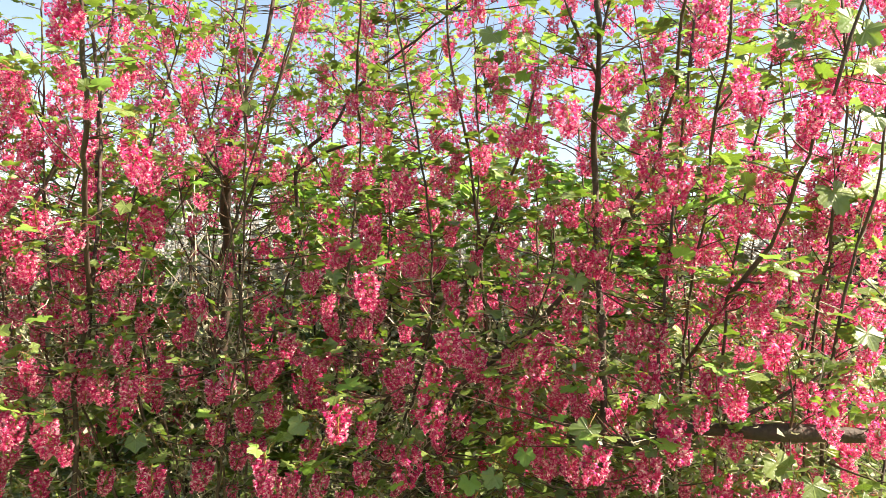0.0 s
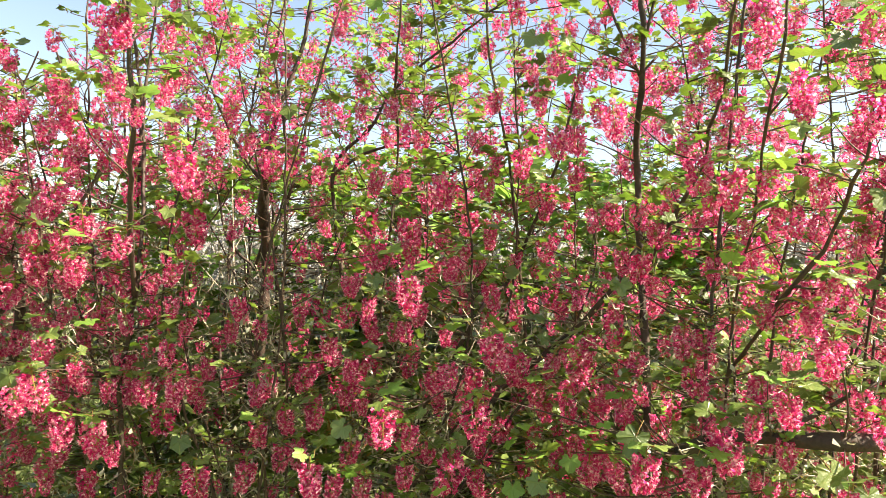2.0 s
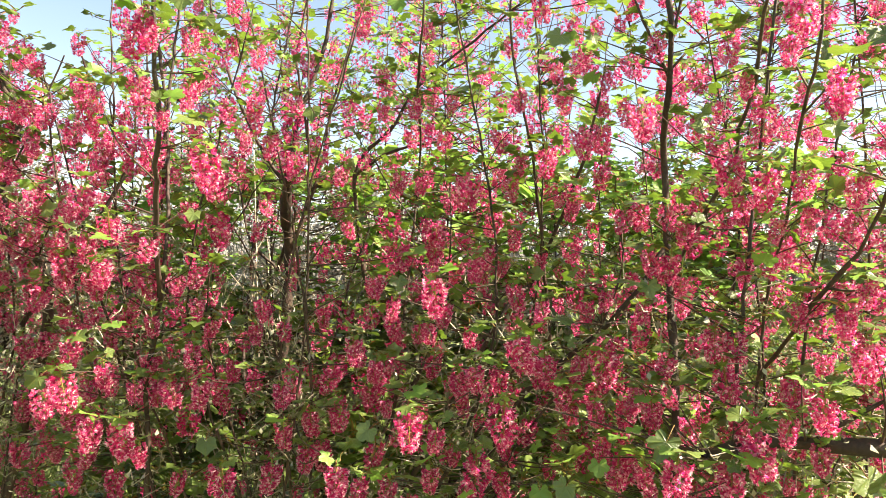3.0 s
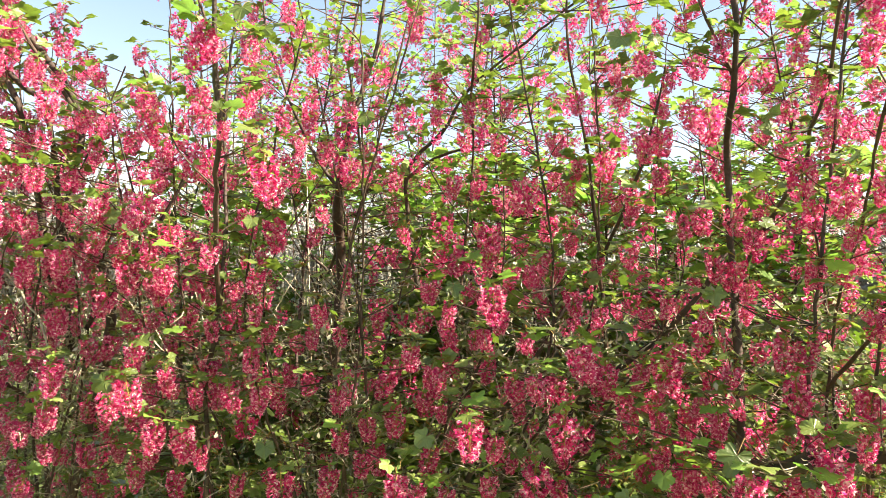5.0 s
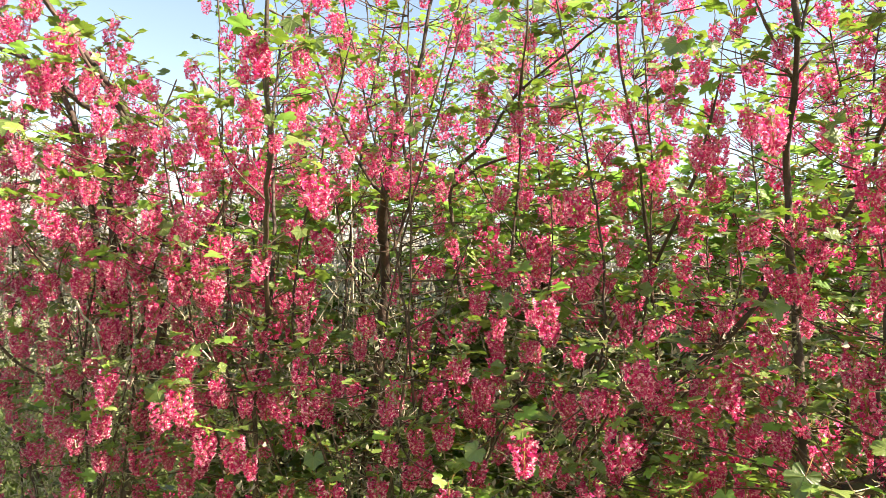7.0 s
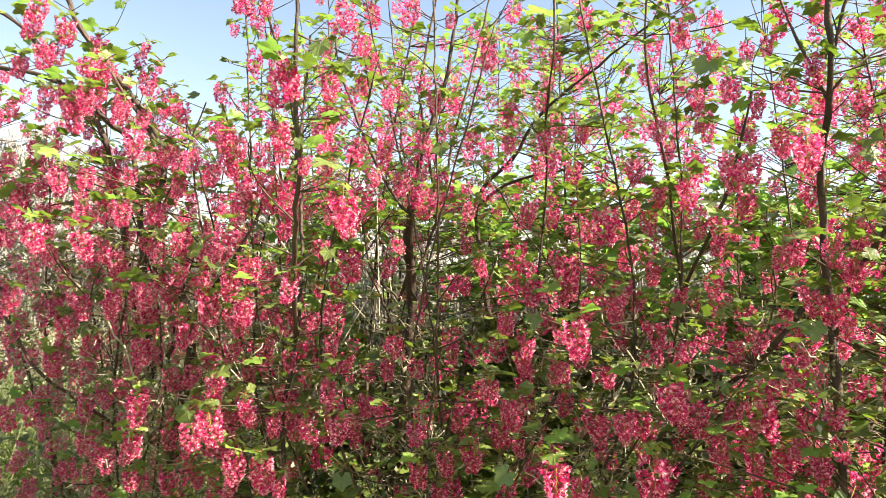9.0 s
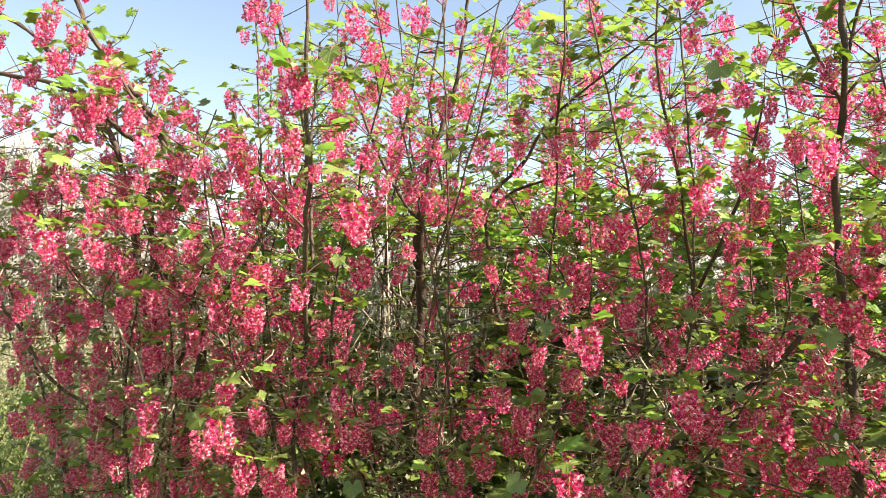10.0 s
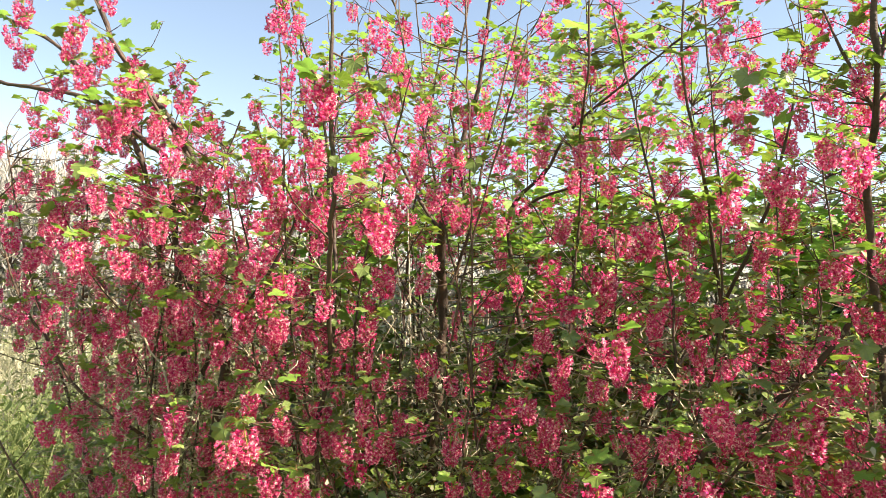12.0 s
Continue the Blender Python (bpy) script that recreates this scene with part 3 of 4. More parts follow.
HANGING.append([(-767, 77, 2054, 77), (-720, -110, 1917, 45), (-804, -104, 1889, 57), (-697, -120, 1837, 65), (-783, -107, 1805, 67), (-708, -104, 1802, 65), (-788, -122, 1750, 55), (-816, -152, 1700, 66), (-746, -163, 1649, 63), (-824, -160, 1641, 55), (-742, -103, 1635, 65), (-753, -153, 1596, 64), (-724, -141, 1578, 63), (-777, -210, 1562, 72), (-710, -133, 1544, 74), (-739, -137, 1495, 64), (-719, 18, 1407, 52), (-695, -129, 1405, 63), (-820, -159, 1379, 77), (-777, -217, 1375, 73), (-725, -144, 1336, 75), (-818, -173, 1303, 66), (-824, -17, 1259, 48), (-695, -57, 1217, 56)])
HANGING.append([(-620, -201, 1796, 49), (-693, -100, 1787, 76), (-654, -98, 1758, 64), (-621, -84, 1752, 84), (-585, -90, 1747, 83), (-671, -92, 1736, 64), (-677, -101, 1695, 53), (-651, -172, 1653, 80), (-645, -118, 1611, 72), (-677, -123, 1577, 63), (-593, -49, 1546, 74), (-618, -170, 1536, 59), (-656, -115, 1532, 62), (-598, -76, 1516, 62), (-666, -112, 1505, 52), (-586, -74, 1446, 52), (-610, -19, 1373, 66), (-621, -149, 1371, 56), (-656, -201, 1362, 79), (-599, -96, 1337, 52), (-657, -122, 1287, 74), (-615, -171, 1282, 60), (-599, -131, 1279, 82), (-686, 9, 1158, 71)])
HANGING.append([(-453, 62, 1958, 51), (-486, -27, 1938, 43), (-450, -354, 1851, 74), (-449, -356, 1848, 57), (-540, -221, 1816, 66), (-480, -181, 1809, 57), (-563, -162, 1802, 59), (-442, 148, 1777, 70), (-521, 107, 1771, 70), (-444, -311, 1735, 37), (-423, -228, 1704, 85), (-460, -101, 1689, 68), (-505, -16, 1632, 85), (-501, -230, 1570, 54), (-490, -91, 1536, 59), (-510, -65, 1476, 51), (-485, -44, 1443, 51), (-500, -82, 1403, 60), (-465, 109, 1339, 63), (-573, -67, 1339, 63), (-495, 10, 1333, 65), (-574, 58, 1282, 85), (-434, -102, 1210, 85), (-535, -49, 1180, 54)])
HANGING.append([(-254, 3, 1996, 63), (-363, 137, 1946, 53), (-244, 159, 1932, 69), (-354, 5, 1914, 53), (-414, -82, 1898, 51), (-421, -293, 1857, 51), (-376, 5, 1842, 53), (-413, -78, 1821, 60), (-394, 49, 1820, 76), (-287, 23, 1717, 51), (-231, 154, 1662, 85), (-244, -99, 1608, 41), (-202, -80, 1520, 46), (-402, -46, 1478, 60), (-273, 224, 1469, 71), (-361, -46, 1442, 49), (-415, -34, 1435, 50), (-204, -179, 1428, 51), (-196, -54, 1383, 52), (-399, 94, 1353, 61), (-243, -96, 1309, 56), (-291, -101, 1304, 57), (-328, -121, 1284, 56), (-355, -89, 1216, 69)])
HANGING.append([(-139, 18, 1977, 47), (-90, 6, 1840, 45), (-150, -47, 1821, 48), (-178, 90, 1804, 54), (-33, 134, 1702, 65), (-45, -123, 1687, 78), (-105, -64, 1620, 64), (-110, -47, 1610, 75), (-22, -54, 1582, 64), (-30, -138, 1554, 51), (-78, -227, 1520, 71), (-162, -103, 1485, 45), (-80, -107, 1483, 53), (-118, -115, 1451, 44), (-39, -75, 1444, 45), (-16, -284, 1409, 48), (-195, -15, 1379, 69), (-93, -317, 1354, 66), (-70, -233, 1315, 48), (-191, -296, 1276, 62), (-18, -191, 1275, 76), (-83, -187, 1250, 51), (-143, -172, 1224, 53), (-189, -160, 1223, 54)])
HANGING.append([(57, -125, 1956, 55), (65, 14, 1915, 41), (138, -220, 1883, 38), (83, -72, 1870, 47), (106, 14, 1869, 61), (59, 68, 1857, 42), (116, -228, 1834, 49), (70, 4, 1746, 39), (120, -181, 1738, 58), (35, -68, 1721, 46), (17, -57, 1690, 55), (101, 19, 1675, 39), (120, -95, 1671, 54), (114, -106, 1643, 44), (27, -36, 1603, 47), (5, 41, 1562, 50), (96, -11, 1493, 38), (70, -117, 1492, 43), (29, 8, 1466, 39), (36, -291, 1449, 66), (74, -203, 1419, 64), (126, -186, 1418, 49), (99, -198, 1378, 49), (25, -272, 1364, 76)])
HANGING.append([(184, -83, 1938, 38), (219, -197, 1867, 51), (175, -232, 1829, 49), (150, -200, 1812, 35), (181, -196, 1776, 50), (150, -156, 1753, 60), (181, -331, 1740, 65), (233, -219, 1627, 48), (178, -223, 1621, 47), (258, -229, 1603, 48), (214, -189, 1566, 49), (246, -188, 1563, 58), (208, -58, 1538, 37), (161, -163, 1508, 42), (214, -174, 1493, 42), (154, -179, 1431, 75), (244, -194, 1423, 50), (240, -197, 1380, 41), (200, -211, 1380, 41), (213, -236, 1365, 48), (143, -205, 1358, 49), (214, -408, 1334, 60), (172, -250, 1300, 63), (198, -279, 1293, 46)])
HANGING.append([(337, -77, 1979, 40), (271, -194, 1915, 44), (312, -210, 1855, 52), (277, -176, 1829, 52), (297, -511, 1789, 56), (309, -309, 1776, 38), (309, -453, 1771, 40), (338, -277, 1749, 63), (268, -215, 1743, 45), (329, -526, 1713, 48), (287, -248, 1709, 48), (292, -295, 1683, 68), (295, -430, 1642, 59), (317, -466, 1636, 44), (325, -252, 1554, 40), (264, -165, 1532, 42), (297, -217, 1485, 41), (286, -268, 1465, 54), (316, -249, 1465, 56), (298, -254, 1418, 63), (339, -369, 1376, 43), (309, -338, 1355, 74), (283, -354, 1316, 58)])
HANGING.append([(385, -249, 1909, 60), (357, -243, 1872, 43), (380, -277, 1847, 49), (462, -373, 1827, 47), (430, -332, 1816, 40), (459, -342, 1792, 40), (398, -330, 1749, 46), (417, -213, 1728, 35), (432, -443, 1720, 63), (408, -375, 1645, 51), (443, -284, 1611, 48), (375, -363, 1610, 51), (345, -320, 1599, 37), (348, -276, 1564, 47), (435, -271, 1532, 49), (402, -406, 1529, 42), (385, -259, 1501, 48), (431, -280, 1496, 48), (423, -370, 1465, 66), (364, -399, 1406, 56), (398, -298, 1335, 48), (400, -183, 1265, 36), (365, -184, 1241, 36)])
HANGING.append([(478, -365, 1372, 46), (538, -360, 1366, 50), (600, -350, 1376, 46), (447, -350, 1292, 44), (566, -372, 1290, 48)])
HANGING.append([(504, -317, 1844, 42), (560, -299, 1788, 60), (525, -315, 1778, 50), (491, -329, 1771, 72), (473, -334, 1719, 55), (557, -278, 1688, 51), (529, -279, 1687, 51), (519, -256, 1665, 60), (579, -262, 1633, 52), (553, -257, 1625, 52), (518, -250, 1617, 51), (584, -258, 1600, 44), (498, -254, 1589, 42), (556, -251, 1567, 52), (582, -256, 1563, 44), (478, -268, 1522, 41), (534, -261, 1514, 51), (568, -268, 1494, 52), (536, -167, 1473, 37), (568, -283, 1446, 51), (470, -329, 1404, 47), (512, -296, 1396, 66), (564, -289, 1395, 60)])


def front(x):
    """How near the hedge's face comes at x."""
    return np.interp(x, (-1.5, -1.2, -0.9, -0.62, -0.45, -0.25, 0.0, 0.15, 0.3, 0.5, 0.62, 0.7, 0.95),
                     (0.05, -0.06, -0.2, -0.18, -0.28, -0.1, -0.2, -0.22, -0.4, -0.42, -0.3, -0.2, -0.3))


def crown_top(x, y):
    """The height of the hedge's outline: a dip between the left shrub and the middle one."""
    k = (y + 1.2) / 1.2
    u = x / k
    t = np.interp(u, (-1.6, -1.45, -1.26, -1.01, -0.84, -0.80, -0.76, -0.5, 0.0, 0.6, 1.5), (1.85, 2.0, 2.2, 2.03, 1.92, 1.92, 2.35, 2.45, 2.5, 2.5, 2.3))
    return 1.53 + (t - 1.53) * k


def openness(x, y, z):
    """Chance that a twig bears flowers here: thin over the trunk's window, at the top and low down."""
    c = 1.0
    if -0.62 < x < -0.22 and 1.38 < z < 1.75 and y < 0.45:
        c *= 0.25
    if z > 1.82 + 0.25 * (y + 0.2) and -0.8 < x < 0.1:
        c *= 0.3
    if x < -1.18 and 1.62 < z < 1.95:
        c *= 0.7
    if z < 1.25:
        c *= 0.7
    if x < -0.3 and z < 1.3 and y < 0.1:
        c *= 0.45
    if -0.85 < x < -0.22 and z < 1.28 and y < 0.4:
        c *= 0.2
    if x > 0.75 + 0.5 * y:
        c = 0
    if x > 0.3 and y < 0.1:
        c *= 0.7
    if -0.35 < x < 0.62 and z > 1.66 + 0.2 * (y + 0.2):
        c *= 0.5
    if x < -1.15 - 0.3 * max(y, 0) and z < 1.5:
        c *= 0.85
    return c


# stems that nobody could follow one by one, between the ones above
rng = np.random.default_rng(11)
for k in range(40):
    x = rng.uniform(-1.45, 0.95)
    y = front(x) + 0.14 + rng.exponential(0.25)
    shrub = "left" if x < -0.82 else "middle" if x < 0.17 else "right"
    foot = np.array(BASES[shrub]) + (rng.normal(0, 0.1), rng.normal(0, 0.08), 0)
    top = min(crown_top(x, y) - 0.12, rng.uniform(1.6, 2.2))
    mid = np.array([foot[0] * 0.45 + x * 0.55, foot[1] * 0.5 + y * 0.5, 0.95])
    lean = rng.normal(0, 0.11)
    stem(shrub, rng.uniform(3, 5), 1.4, foot * 1000, mid * 1000, (x * 1000, y * 1000, 1450), ((x + lean) * 1000, (y - 0.03) * 1000, top * 1000))
for k in range(46):
    x, y = rng.uniform(-1.4, 1.5), rng.uniform(0.55, 1.6)
    top = min(rng.uniform(1.8, 2.7), crown_top(x, y) - 0.1)
    foot = np.array([x * 0.6 + 0.05, 1.25 + rng.normal(0, 0.15), 0])
    stem("rear", rng.uniform(4, 7), 1.6, foot * 1000, (x * 900, y * 1000, 1000), (x * 1000, y * 1000, 1600), (x * 1000 + rng.normal(0, 90), y * 1000, top * 1000))

ALL = np.vstack([s["line"] for s in STEMS])
WEST = np.array([s["shrub"] == "left" for s in STEMS])
OWNER = np.concatenate([np.full(len(s["line"]), k) for k, s in enumerate(STEMS)])


JITTER = np.random.default_rng(9).uniform(0, 0.05, len(ALL) + 4000)


def spur(at, reach, rng, only=None):
    """A short side twig from the nearest stem to a point. Returns the stem's number, or None."""
    d = ALL - at
    cost = np.linalg.norm(d, axis=1) + np.clip(d[:, 2] + 0.02, 0, None) * 2.0 + JITTER[rng.integers(0, 4000):][:len(d)]
    west = at[0] * 1.2 / (at[1] + 1.2) < -0.80
    cost = cost + np.where(WEST[OWNER] == west, 0, 0.5 if at[2] > 1.8 else 0)
    if only is not None:
        cost = cost + np.where(only[OWNER], 0, 9)
    i = int(cost.argmin())
    if cost[i] > reach:
        return None
    s, root = STEMS[OWNER[i]], ALL[i]
    gap = np.linalg.norm(at - root)
    bow = root * 0.5 + at * 0.5 + np.array([0, 0, -0.04 * gap]) + rng.normal(0, 0.05, 3) * gap
    line = spline([root, bow, at], max(gap / 9, 0.010))
    s["twigs"].append((at, line, np.linspace(0.0011 if gap < 0.12 else 0.0017, 0.0006, len(line))))
    return OWNER[i]


def in_gap(at):
    """The open window beside the old trunk, through which the grass behind is seen."""
    u, v = at[0] / (at[1] + 1.2), (at[2] - 1.53) / (at[1] + 1.2)
    return -0.43 < u < -0.25 and -0.06 < v < 0.11


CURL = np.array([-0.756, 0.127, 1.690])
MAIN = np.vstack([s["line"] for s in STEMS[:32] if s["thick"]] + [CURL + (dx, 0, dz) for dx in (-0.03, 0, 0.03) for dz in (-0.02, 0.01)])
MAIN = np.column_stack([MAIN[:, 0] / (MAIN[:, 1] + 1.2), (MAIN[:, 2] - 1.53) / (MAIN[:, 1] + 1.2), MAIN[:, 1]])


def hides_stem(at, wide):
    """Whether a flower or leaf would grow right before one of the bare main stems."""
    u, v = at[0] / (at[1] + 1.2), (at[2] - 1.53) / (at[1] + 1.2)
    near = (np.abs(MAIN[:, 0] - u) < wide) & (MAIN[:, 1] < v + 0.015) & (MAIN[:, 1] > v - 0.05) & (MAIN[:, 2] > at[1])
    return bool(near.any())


def leaves_round(s, at, n, rng, size, small=False):
    """A tuft of leaves on thin stalks about the end of a twig."""
    a0 = rng.uniform(0, 6.28)
    for k in range(n):
        a = a0 + k * 2.4 + rng.normal(0, 0.4)
        L = size * rng.uniform(0.6, 1.25) * (1.12 if at[0] < -0.9 and at[2] > 1.7 and not small else 1.0)
        out = np.array([math.cos(a), math.sin(a), rng.normal(0.0, 0.35)])
        up = np.array([0, 0, 1.0]) + rng.normal(0, 0.34, 3) + out * (0.25, 0.25, 0)
        y = out / np.linalg.norm(out)
        x = np.cross(y, up)
        x /= np.linalg.norm(x)
        z = np.cross(x, y)
        STEMS[s]["leaves"].append((at + y * L * rng.uniform(0.7, 1.1) + (0, 0, 0.006), np.array([x, y, z]), L, rng.integers(0, 6), small))


def hang(s, at, length, rng):
    tilt = rng.normal(0, 0.10, 2)
    axes = frame_of((tilt[0], tilt[1], 1.0), rng.uniform(0, 6.28))
    STEMS[s]["clusters"].append((at, axes, length / 0.071, rng.integers(0, 6)))


front_only = np.array([s["shrub"] != "rear" for s in STEMS])
rng = np.random.default_rng(21)
TAKEN = []
for strip in HANGING:
    for x, y, z, length in strip:
        at = np.array([x, y, z]) / 1000.0
        s = spur(at, 9.0, rng, front_only)
        hang(s, at, length / 1000.0 * (0.9 if x > -750 else 0.8), rng)
        leaves_round(s, at, rng.integers(2, 5), rng, 0.0170)
        TAKEN.append(at)

for upright, strip in FACING:
    for x, y, z, L in strip:
        at, L = np.array([x, y, z]) / 1000.0, L * 0.70
        side = rng.normal(0, 0.25)
        if upright:
            up, axis = np.array([0.2 + side, -1.0, 0.45 + rng.normal(0, 0.2)]), np.array([rng.normal(0, 0.5), -0.35, -0.9])
        else:
            up, axis = np.array([side, -0.28 + rng.normal(0, 0.12), 1.0]), np.array([rng.normal(0, 1.0), -0.7, -0.12])
        x_ = np.cross(axis, up)
        x_ /= np.linalg.norm(x_)
        y_ = axis / np.linalg.norm(axis)
        axes = np.array([x_, y_, np.cross(x_, y_)])
        root = at - y_ * L / 1000.0 * 1.4
        s = spur(root - (0, 0, 0.01), 9.0, rng, front_only)
        STEMS[s]["leaves"].append((at - y_ * L / 1000.0 * 0.3, axes, L / 1000.0, rng.integers(0, 6), False))
        TAKEN.append(at)

taken = np.array(TAKEN)
for k in range(9200):
    x, z = rng.uniform(-1.5, 0.92), rng.uniform(0.95, 2.45)
    if k > 7000:
        x, z = rng.uniform(-1.1, 0.65), rng.uniform(1.08, 1.62)
    elif k > 6000:
        x, z = rng.uniform(-1.75, -1.0), rng.uniform(1.40, 2.1)
    y = front(x) + 0.10 + rng.exponential(0.22)
    if y > 0.85 or z > crown_top(x, y) - 0.03 or rng.uniform() > openness(x, y, z) * (1.0 if z > 1.5 else 0.9):
        continue
    at = np.array([x, y, z])
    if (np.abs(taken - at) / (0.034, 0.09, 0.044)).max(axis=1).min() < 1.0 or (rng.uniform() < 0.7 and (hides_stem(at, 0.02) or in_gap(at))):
        continue
    s = spur(at, 0.22, rng, front_only)
    if s is None:
        continue
    if rng.uniform() < 0.95:
        hang(s, at, rng.uniform(0.034, 0.062), rng)
    leaves_round(s, at, rng.integers(1, 4), rng, 0.0150)
    taken = np.vstack([taken, at])
for k in range(4300):
    x, z = rng.uniform(-1.5, 0.92), 0.45 + 1.95 * rng.uniform()
    y = front(x) + 0.10 + rng.exponential(0.32)
    if y > 0.9 or z > crown_top(x, y) - 0.04 or (z > 1.70 + 0.25 * y and x > -0.9 and rng.uniform() < (0.62 if x < -0.3 else 0.3)):
        continue
    at = np.array([x, y, z])
    if (z < 1.5 and rng.uniform() < 0.4) or (x < -0.3 and z < 1.3 and y < 0.15 and rng.uniform() < 0.6) or x > 0.75 + 0.5 * y:
        continue
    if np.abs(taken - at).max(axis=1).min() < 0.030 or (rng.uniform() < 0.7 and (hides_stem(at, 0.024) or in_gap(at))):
        continue
    s = spur(at, 0.17, rng, front_only)
    if s is None:
        continue
    leaves_round(s, at, rng.integers(3, 6), rng, 0.0150)
    taken = np.vstack([taken, at])
for k in range(420):
    at = np.array([rng.uniform(0.1, 0.9), rng.uniform(-0.15, 0.6), rng.uniform(0.85, 1.40)])
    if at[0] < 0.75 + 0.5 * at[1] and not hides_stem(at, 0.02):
        s = spur(at, 0.3, rng, front_only)
        if s is not None:
            leaves_round(s, at, rng.integers(3, 6), rng, 0.020)
for k in range(4800):
    x, y, z = rng.uniform(-1.5, 1.7), rng.uniform(0.5, 1.7), 0.4 + 2.2 * rng.uniform() ** 1.6
    if x > 0.5 + 0.8 * y or z > crown_top(x, y) - 0.05 or (z > 1.60 + 0.24 * y and rng.uniform() < 0.45):
        continue
    at = np.array([x, y, z])
    if in_gap(at) and rng.uniform() < 0.6:
        continue
    s = spur(at, 0.3, rng, ~front_only)
    if s is None:
        continue
    if z > 1.4 and rng.uniform() < 0.35:
        hang(s, at, rng.uniform(0.035, 0.06), rng)
    leaves_round(s, at, rng.integers(4, 7), rng, 0.030 if z < 1.5 else 0.018, True)

for k in range(2300):
    x, y, z = rng.uniform(-1.25, 0.7), rng.uniform(0.3, 0.95), rng.uniform(0.55, 1.32)
    if k > 900:
        x, y, z = x + 0.1, y + 0.25, z + 0.62
        if z > 1.86:
            continue
    at = np.array([x, y, z])
    if in_gap(at) and rng.uniform() < 0.7:
        continue
    s = spur(at, 0.4, rng, ~front_only)
    if s is not None:
        leaves_round(s, at, rng.integers(4, 7), rng, 0.034, True)

# thin flowering tops of the shrub behind, against the sky
for k in range(1500):
    x, y = rng.uniform(-1.1, 0.9), rng.uniform(0.45, 1.2)
    z = 1.53 + (y + 1.2) * rng.uniform(0.08, 0.42)
    at = np.array([x, y, z])
    if z > crown_top(x, y) - 0.05 or x > 0.5 + 0.5 * y:
        continue
    s = spur(at, 0.25, rng, ~front_only)
    if s is None:
        continue
    if rng.uniform() < 0.6:
        hang(s, at, rng.uniform(0.030, 0.052), rng)
    leaves_round(s, at, rng.integers(2, 5), rng, 0.016, True)

# ---- pieces into objects ----


def dry_scraps(key, count, low, high, rng):
    """Short dead twigs and curled scraps of last year's leaves, caught between the stems."""
    pile, base = Pile(), np.array(BASES[key])
    mine = np.vstack([s["line"] for s in STEMS if s["shrub"] == key])
    mine = mine[(mine[:, 2] > low) & (mine[:, 2] < high)]
    for i in range(count):
        at = mine[rng.integers(len(mine))] - base + rng.normal(0, 1, 3) * (0.05, 0.05, 0.03)
        way = rng.normal(0, 1, 3) * (1, 0.7, 0.8)
        way /= np.linalg.norm(way)
        run = np.array([at, at + way * 0.012 + rng.normal(0, 0.004, 3), at + way * rng.uniform(0.02, 0.045)])
        tube(pile, run, [0.0012, 0.0010, 0.0006], 3, 0)
        for j in (0, 1, 0, 1):
            w = frame_of(rng.normal(0, 1, 3)) * rng.uniform(0.5, 1.2)
            scrap = np.array([(0, 0, 0), (0.004, 0.002, 0.006), (-0.003, 0.002, 0.006), (0.001, -0.001, 0.014)]) @ w
            pile.add(scrap + run[1 + j] + rng.normal(0, 0.012, 3), [(0, 1, 2), (1, 3, 2)], 1)
    part("dry_twig", pile.mesh("dry_twig", [DEAD, STRAW]), SHRUBS[key], None, "pale dead twigs and leaf scraps", "stuff")


scrap_rng = np.random.default_rng(77)
dry_scraps("left", 1800, 0.9, 1.62, scrap_rng)
dry_scraps("middle", 1500, 0.9, 1.52, scrap_rng)
dry_scraps("right", 800, 0.9, 1.5, scrap_rng)
CLUSTER_PILES = [cluster(100 + k, (54, 50, 58, 47, 52, 56)[k], 5, (0.85, 0.95, 0.8, 1.0, 0.85, 0.9)[k], 1.02) for k in range(6)]
FAR_PILES = [cluster(200 + k, 13, 3, 1.15, 1.3) for k in range(6)]
BLADE_PILES = [blade(300 + k, (35, 37, 35, 37, 35, 37)[k], (0.65, 0.85, 0.6, 0.75, 0.65, 0.95)[k], 0.045) for k in range(6)]
SMALL_PILES = [blade(320 + k, 6, 0.6, 0.0, True) for k in range(6)]
MID_PILES = [blade(340 + k, 11, (0.65, 0.85, 0.6, 0.75, 0.65, 0.95)[k], 0.0, True) for k in range(6)]
MID_CLUSTERS = [cluster(220 + k, 28, 3, 0.9, 1.15) for k in range(6)]
CLUSTER_MESHES = [p.mesh("blossom", [PINK, PALE, STALK, FRESH]) for p in CLUSTER_PILES]
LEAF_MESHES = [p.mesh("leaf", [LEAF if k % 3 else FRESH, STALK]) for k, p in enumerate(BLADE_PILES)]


def poured(rows, piles, name, mats, parent, base, label):
    """The rest of the pieces, joined into one."""
    if not rows:
        return
    pile, made = Pile(), [p.arrays() for p in piles]
    for at, axes, scale, k, *rest in rows:
        v, f, m, uv = made[k]
        pile.add((v * scale) @ axes + (at - base), f, m, uv)
    part(name, pile.mesh(name, mats), parent, None, label, "stuff")


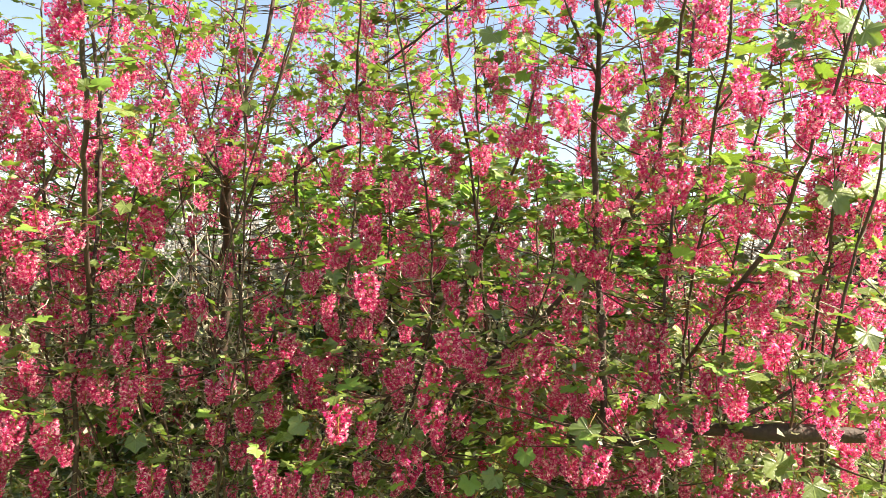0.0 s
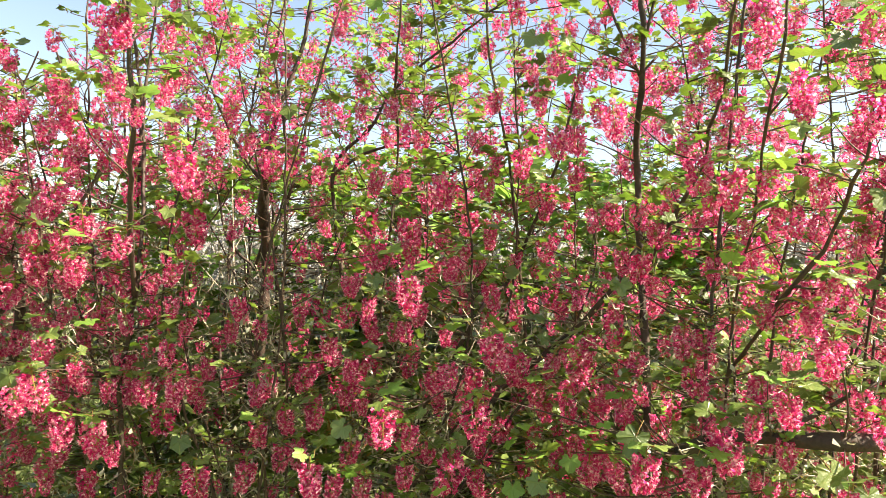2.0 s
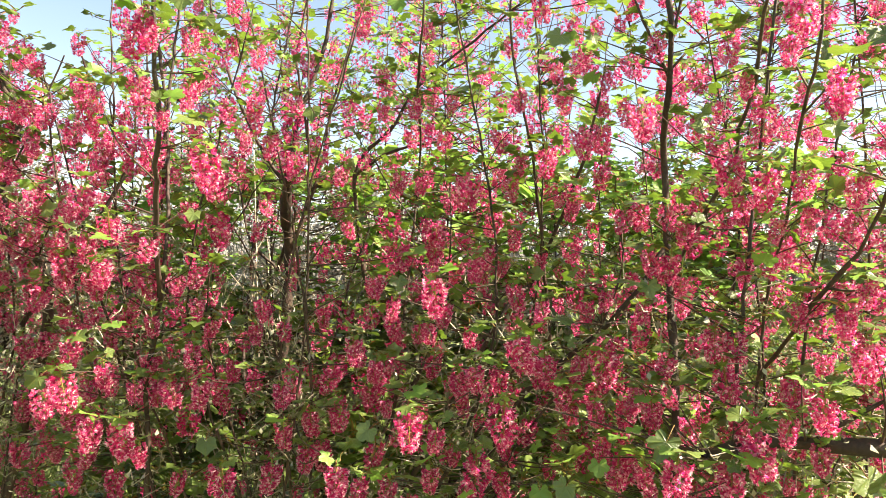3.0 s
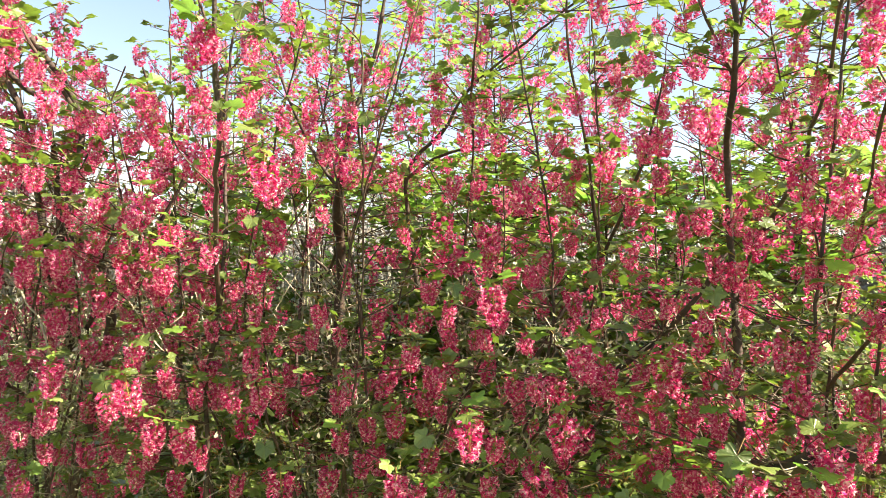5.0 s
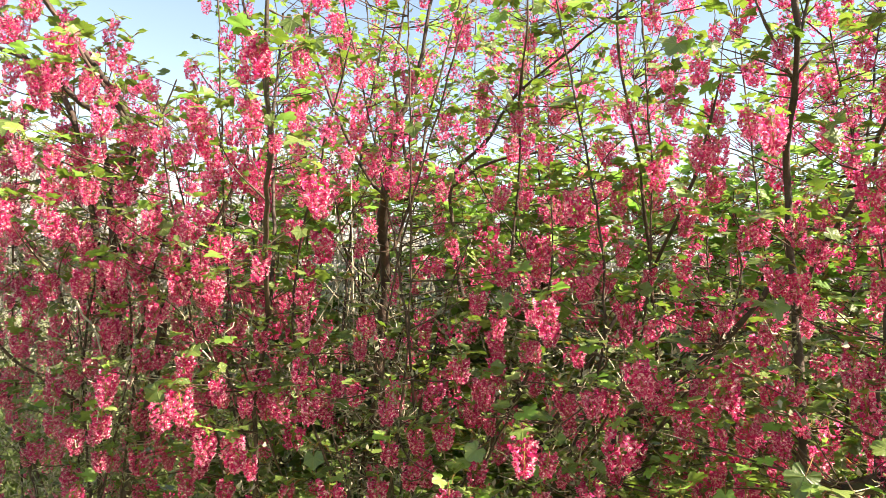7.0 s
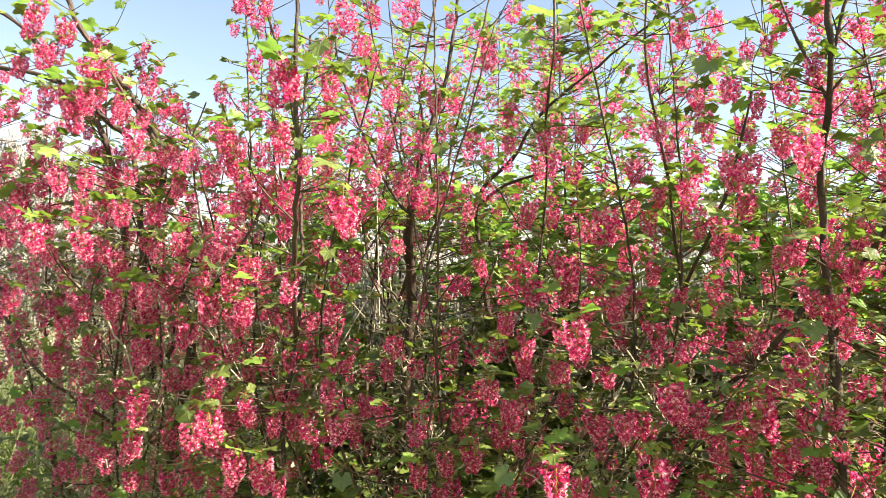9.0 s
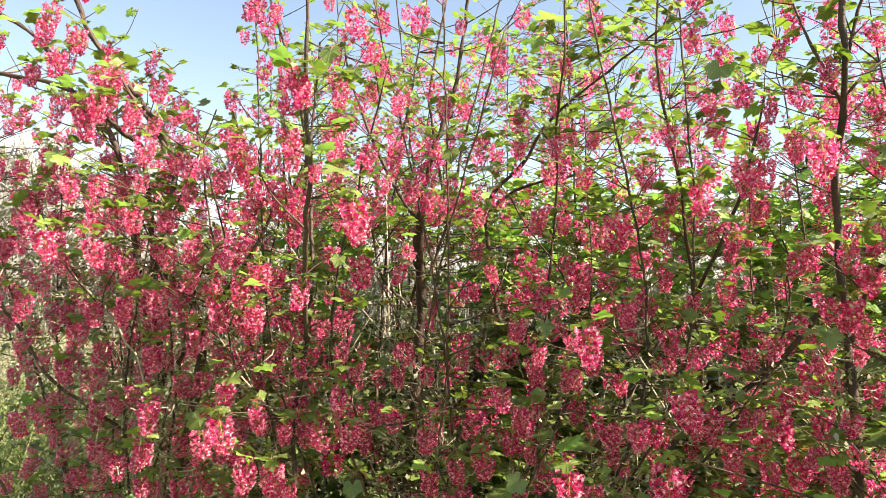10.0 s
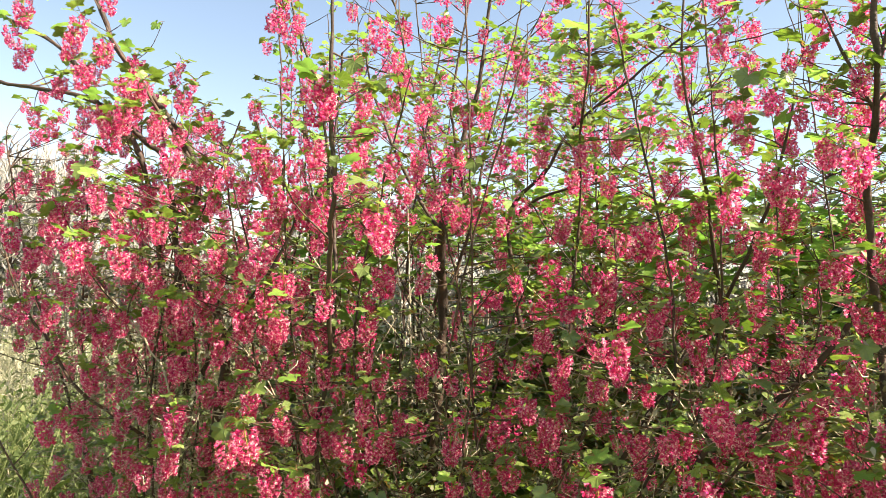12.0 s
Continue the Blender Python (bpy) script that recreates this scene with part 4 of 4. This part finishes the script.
for key, shrub in SHRUBS.items():
    base = np.array(BASES[key])
    mine = [s for s in STEMS if s["shrub"] == key]
    for s in mine:
        v, f, m, uv = s["pile"].arrays()
        s["pile"].v = [v - base]
        s["pile"].f, s["pile"].m, s["pile"].uv = [f], [m], [uv]
        s["ob"] = part("stem", s["pile"].mesh("stem", [BARK, TWIG, DEAD]), shrub)
    twigs = sorted(((t[0][1] - front(t[0][0]) * 0.8, i, j) for i, s in enumerate(mine) for j, t in enumerate(s["twigs"])))
    rest = Pile()
    for n, (_, i, j) in enumerate(twigs):
        pile = Pile() if n < 300 and key != "rear" else rest
        at, line, rad = mine[i]["twigs"][j]
        few = np.linspace(0, len(line) - 1, 5).astype(int)
        tube(pile, *((line[few] - base, rad[few], 3) if pile is rest else (line - base, rad, 4)))
        if pile is not rest:
            part("twig", pile.mesh("twig", [TWIG]), mine[i]["ob"])
    if key == "rear":
        sticks = Pile()
        for n in range(190):
            x, y, top = rng.uniform(-1.1, 0.3), rng.uniform(0.5, 1.5), rng.uniform(1.2, 1.95)
            lean = rng.normal(0, 0.30, 2)
            q = np.array([(x, y, 0.5), (x + lean[0] * 0.2 + rng.normal(0, 0.05), y + lean[1] * 0.2, top * 0.7), (x + lean[0], y + lean[1], top)]) - base
            tube(sticks, q, [0.0035, 0.0025, 0.001], 3)
        part("dry_twig", sticks.mesh("dry_twig", [DEAD]), shrub, None, "pale dry dead twigs", "stuff")
    if rest.n:
        part("brushwood", rest.mesh("brushwood", [TWIG]), shrub, None, "", "stuff")
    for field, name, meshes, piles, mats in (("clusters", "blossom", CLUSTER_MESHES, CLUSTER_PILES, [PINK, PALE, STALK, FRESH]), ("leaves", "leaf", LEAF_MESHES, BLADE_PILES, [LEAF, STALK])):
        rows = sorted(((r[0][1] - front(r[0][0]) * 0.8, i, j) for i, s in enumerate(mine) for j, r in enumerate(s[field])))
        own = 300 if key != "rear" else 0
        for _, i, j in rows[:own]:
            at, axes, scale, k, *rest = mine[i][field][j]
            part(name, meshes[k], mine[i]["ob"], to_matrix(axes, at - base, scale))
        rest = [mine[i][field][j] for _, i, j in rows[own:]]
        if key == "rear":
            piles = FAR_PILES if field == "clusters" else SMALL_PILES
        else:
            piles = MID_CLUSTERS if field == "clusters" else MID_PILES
        # Rear leaves: brighter green above 1.5 m paints sunlight, darker below paints shade.
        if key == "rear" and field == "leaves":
            poured([r for r in rest if r[0][2] > 1.5], piles, "foliage", [FRESH, STALK], shrub, base, "fresh green young leaves, coloured brighter as if sunlit")
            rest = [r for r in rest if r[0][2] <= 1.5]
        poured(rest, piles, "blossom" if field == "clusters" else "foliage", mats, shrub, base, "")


def curled_leaf(at, size):
    """A dead leaf, dried and rolled into an open ring."""
    n, m, pile = 16, 5, Pile()
    v = []
    for i in range(n):
        t = i / (n - 1)
        a, r = -0.6 + t * 5.0, size * (0.42 + 0.14 * t)
        wide = size * (0.12 + 0.34 * math.sin(math.pi * min(1, t * 1.05)) ** 0.7)
        for j in range(m):
            u = j / (m - 1) - 0.5
            v.append((r * math.cos(a) + 0.05 * size * math.sin(5 * a + u), u * wide * 2, r * math.sin(a) * 0.85 + abs(u) * 0.12 * size))
    f = []
    for i in range(n - 1):
        for j in range(m - 1):
            p = i * m + j
            f += [(p, p + 1, p + m + 1), (p, p + m + 1, p + m)]
    pile.add(v, f, 0)
    base = np.array(BASES["middle"])
    ob = part("dry_leaf", pile.mesh("dry_leaf", [STRAW]), SHRUBS["middle"], pose(*(np.array(at) - base), 8, 0, 25), "withered straw-coloured curled leaf")
    thick = ob.modifiers.new("thickness", "SOLIDIFY")
    thick.thickness = 0.0006


curled_leaf(CURL, 0.042)
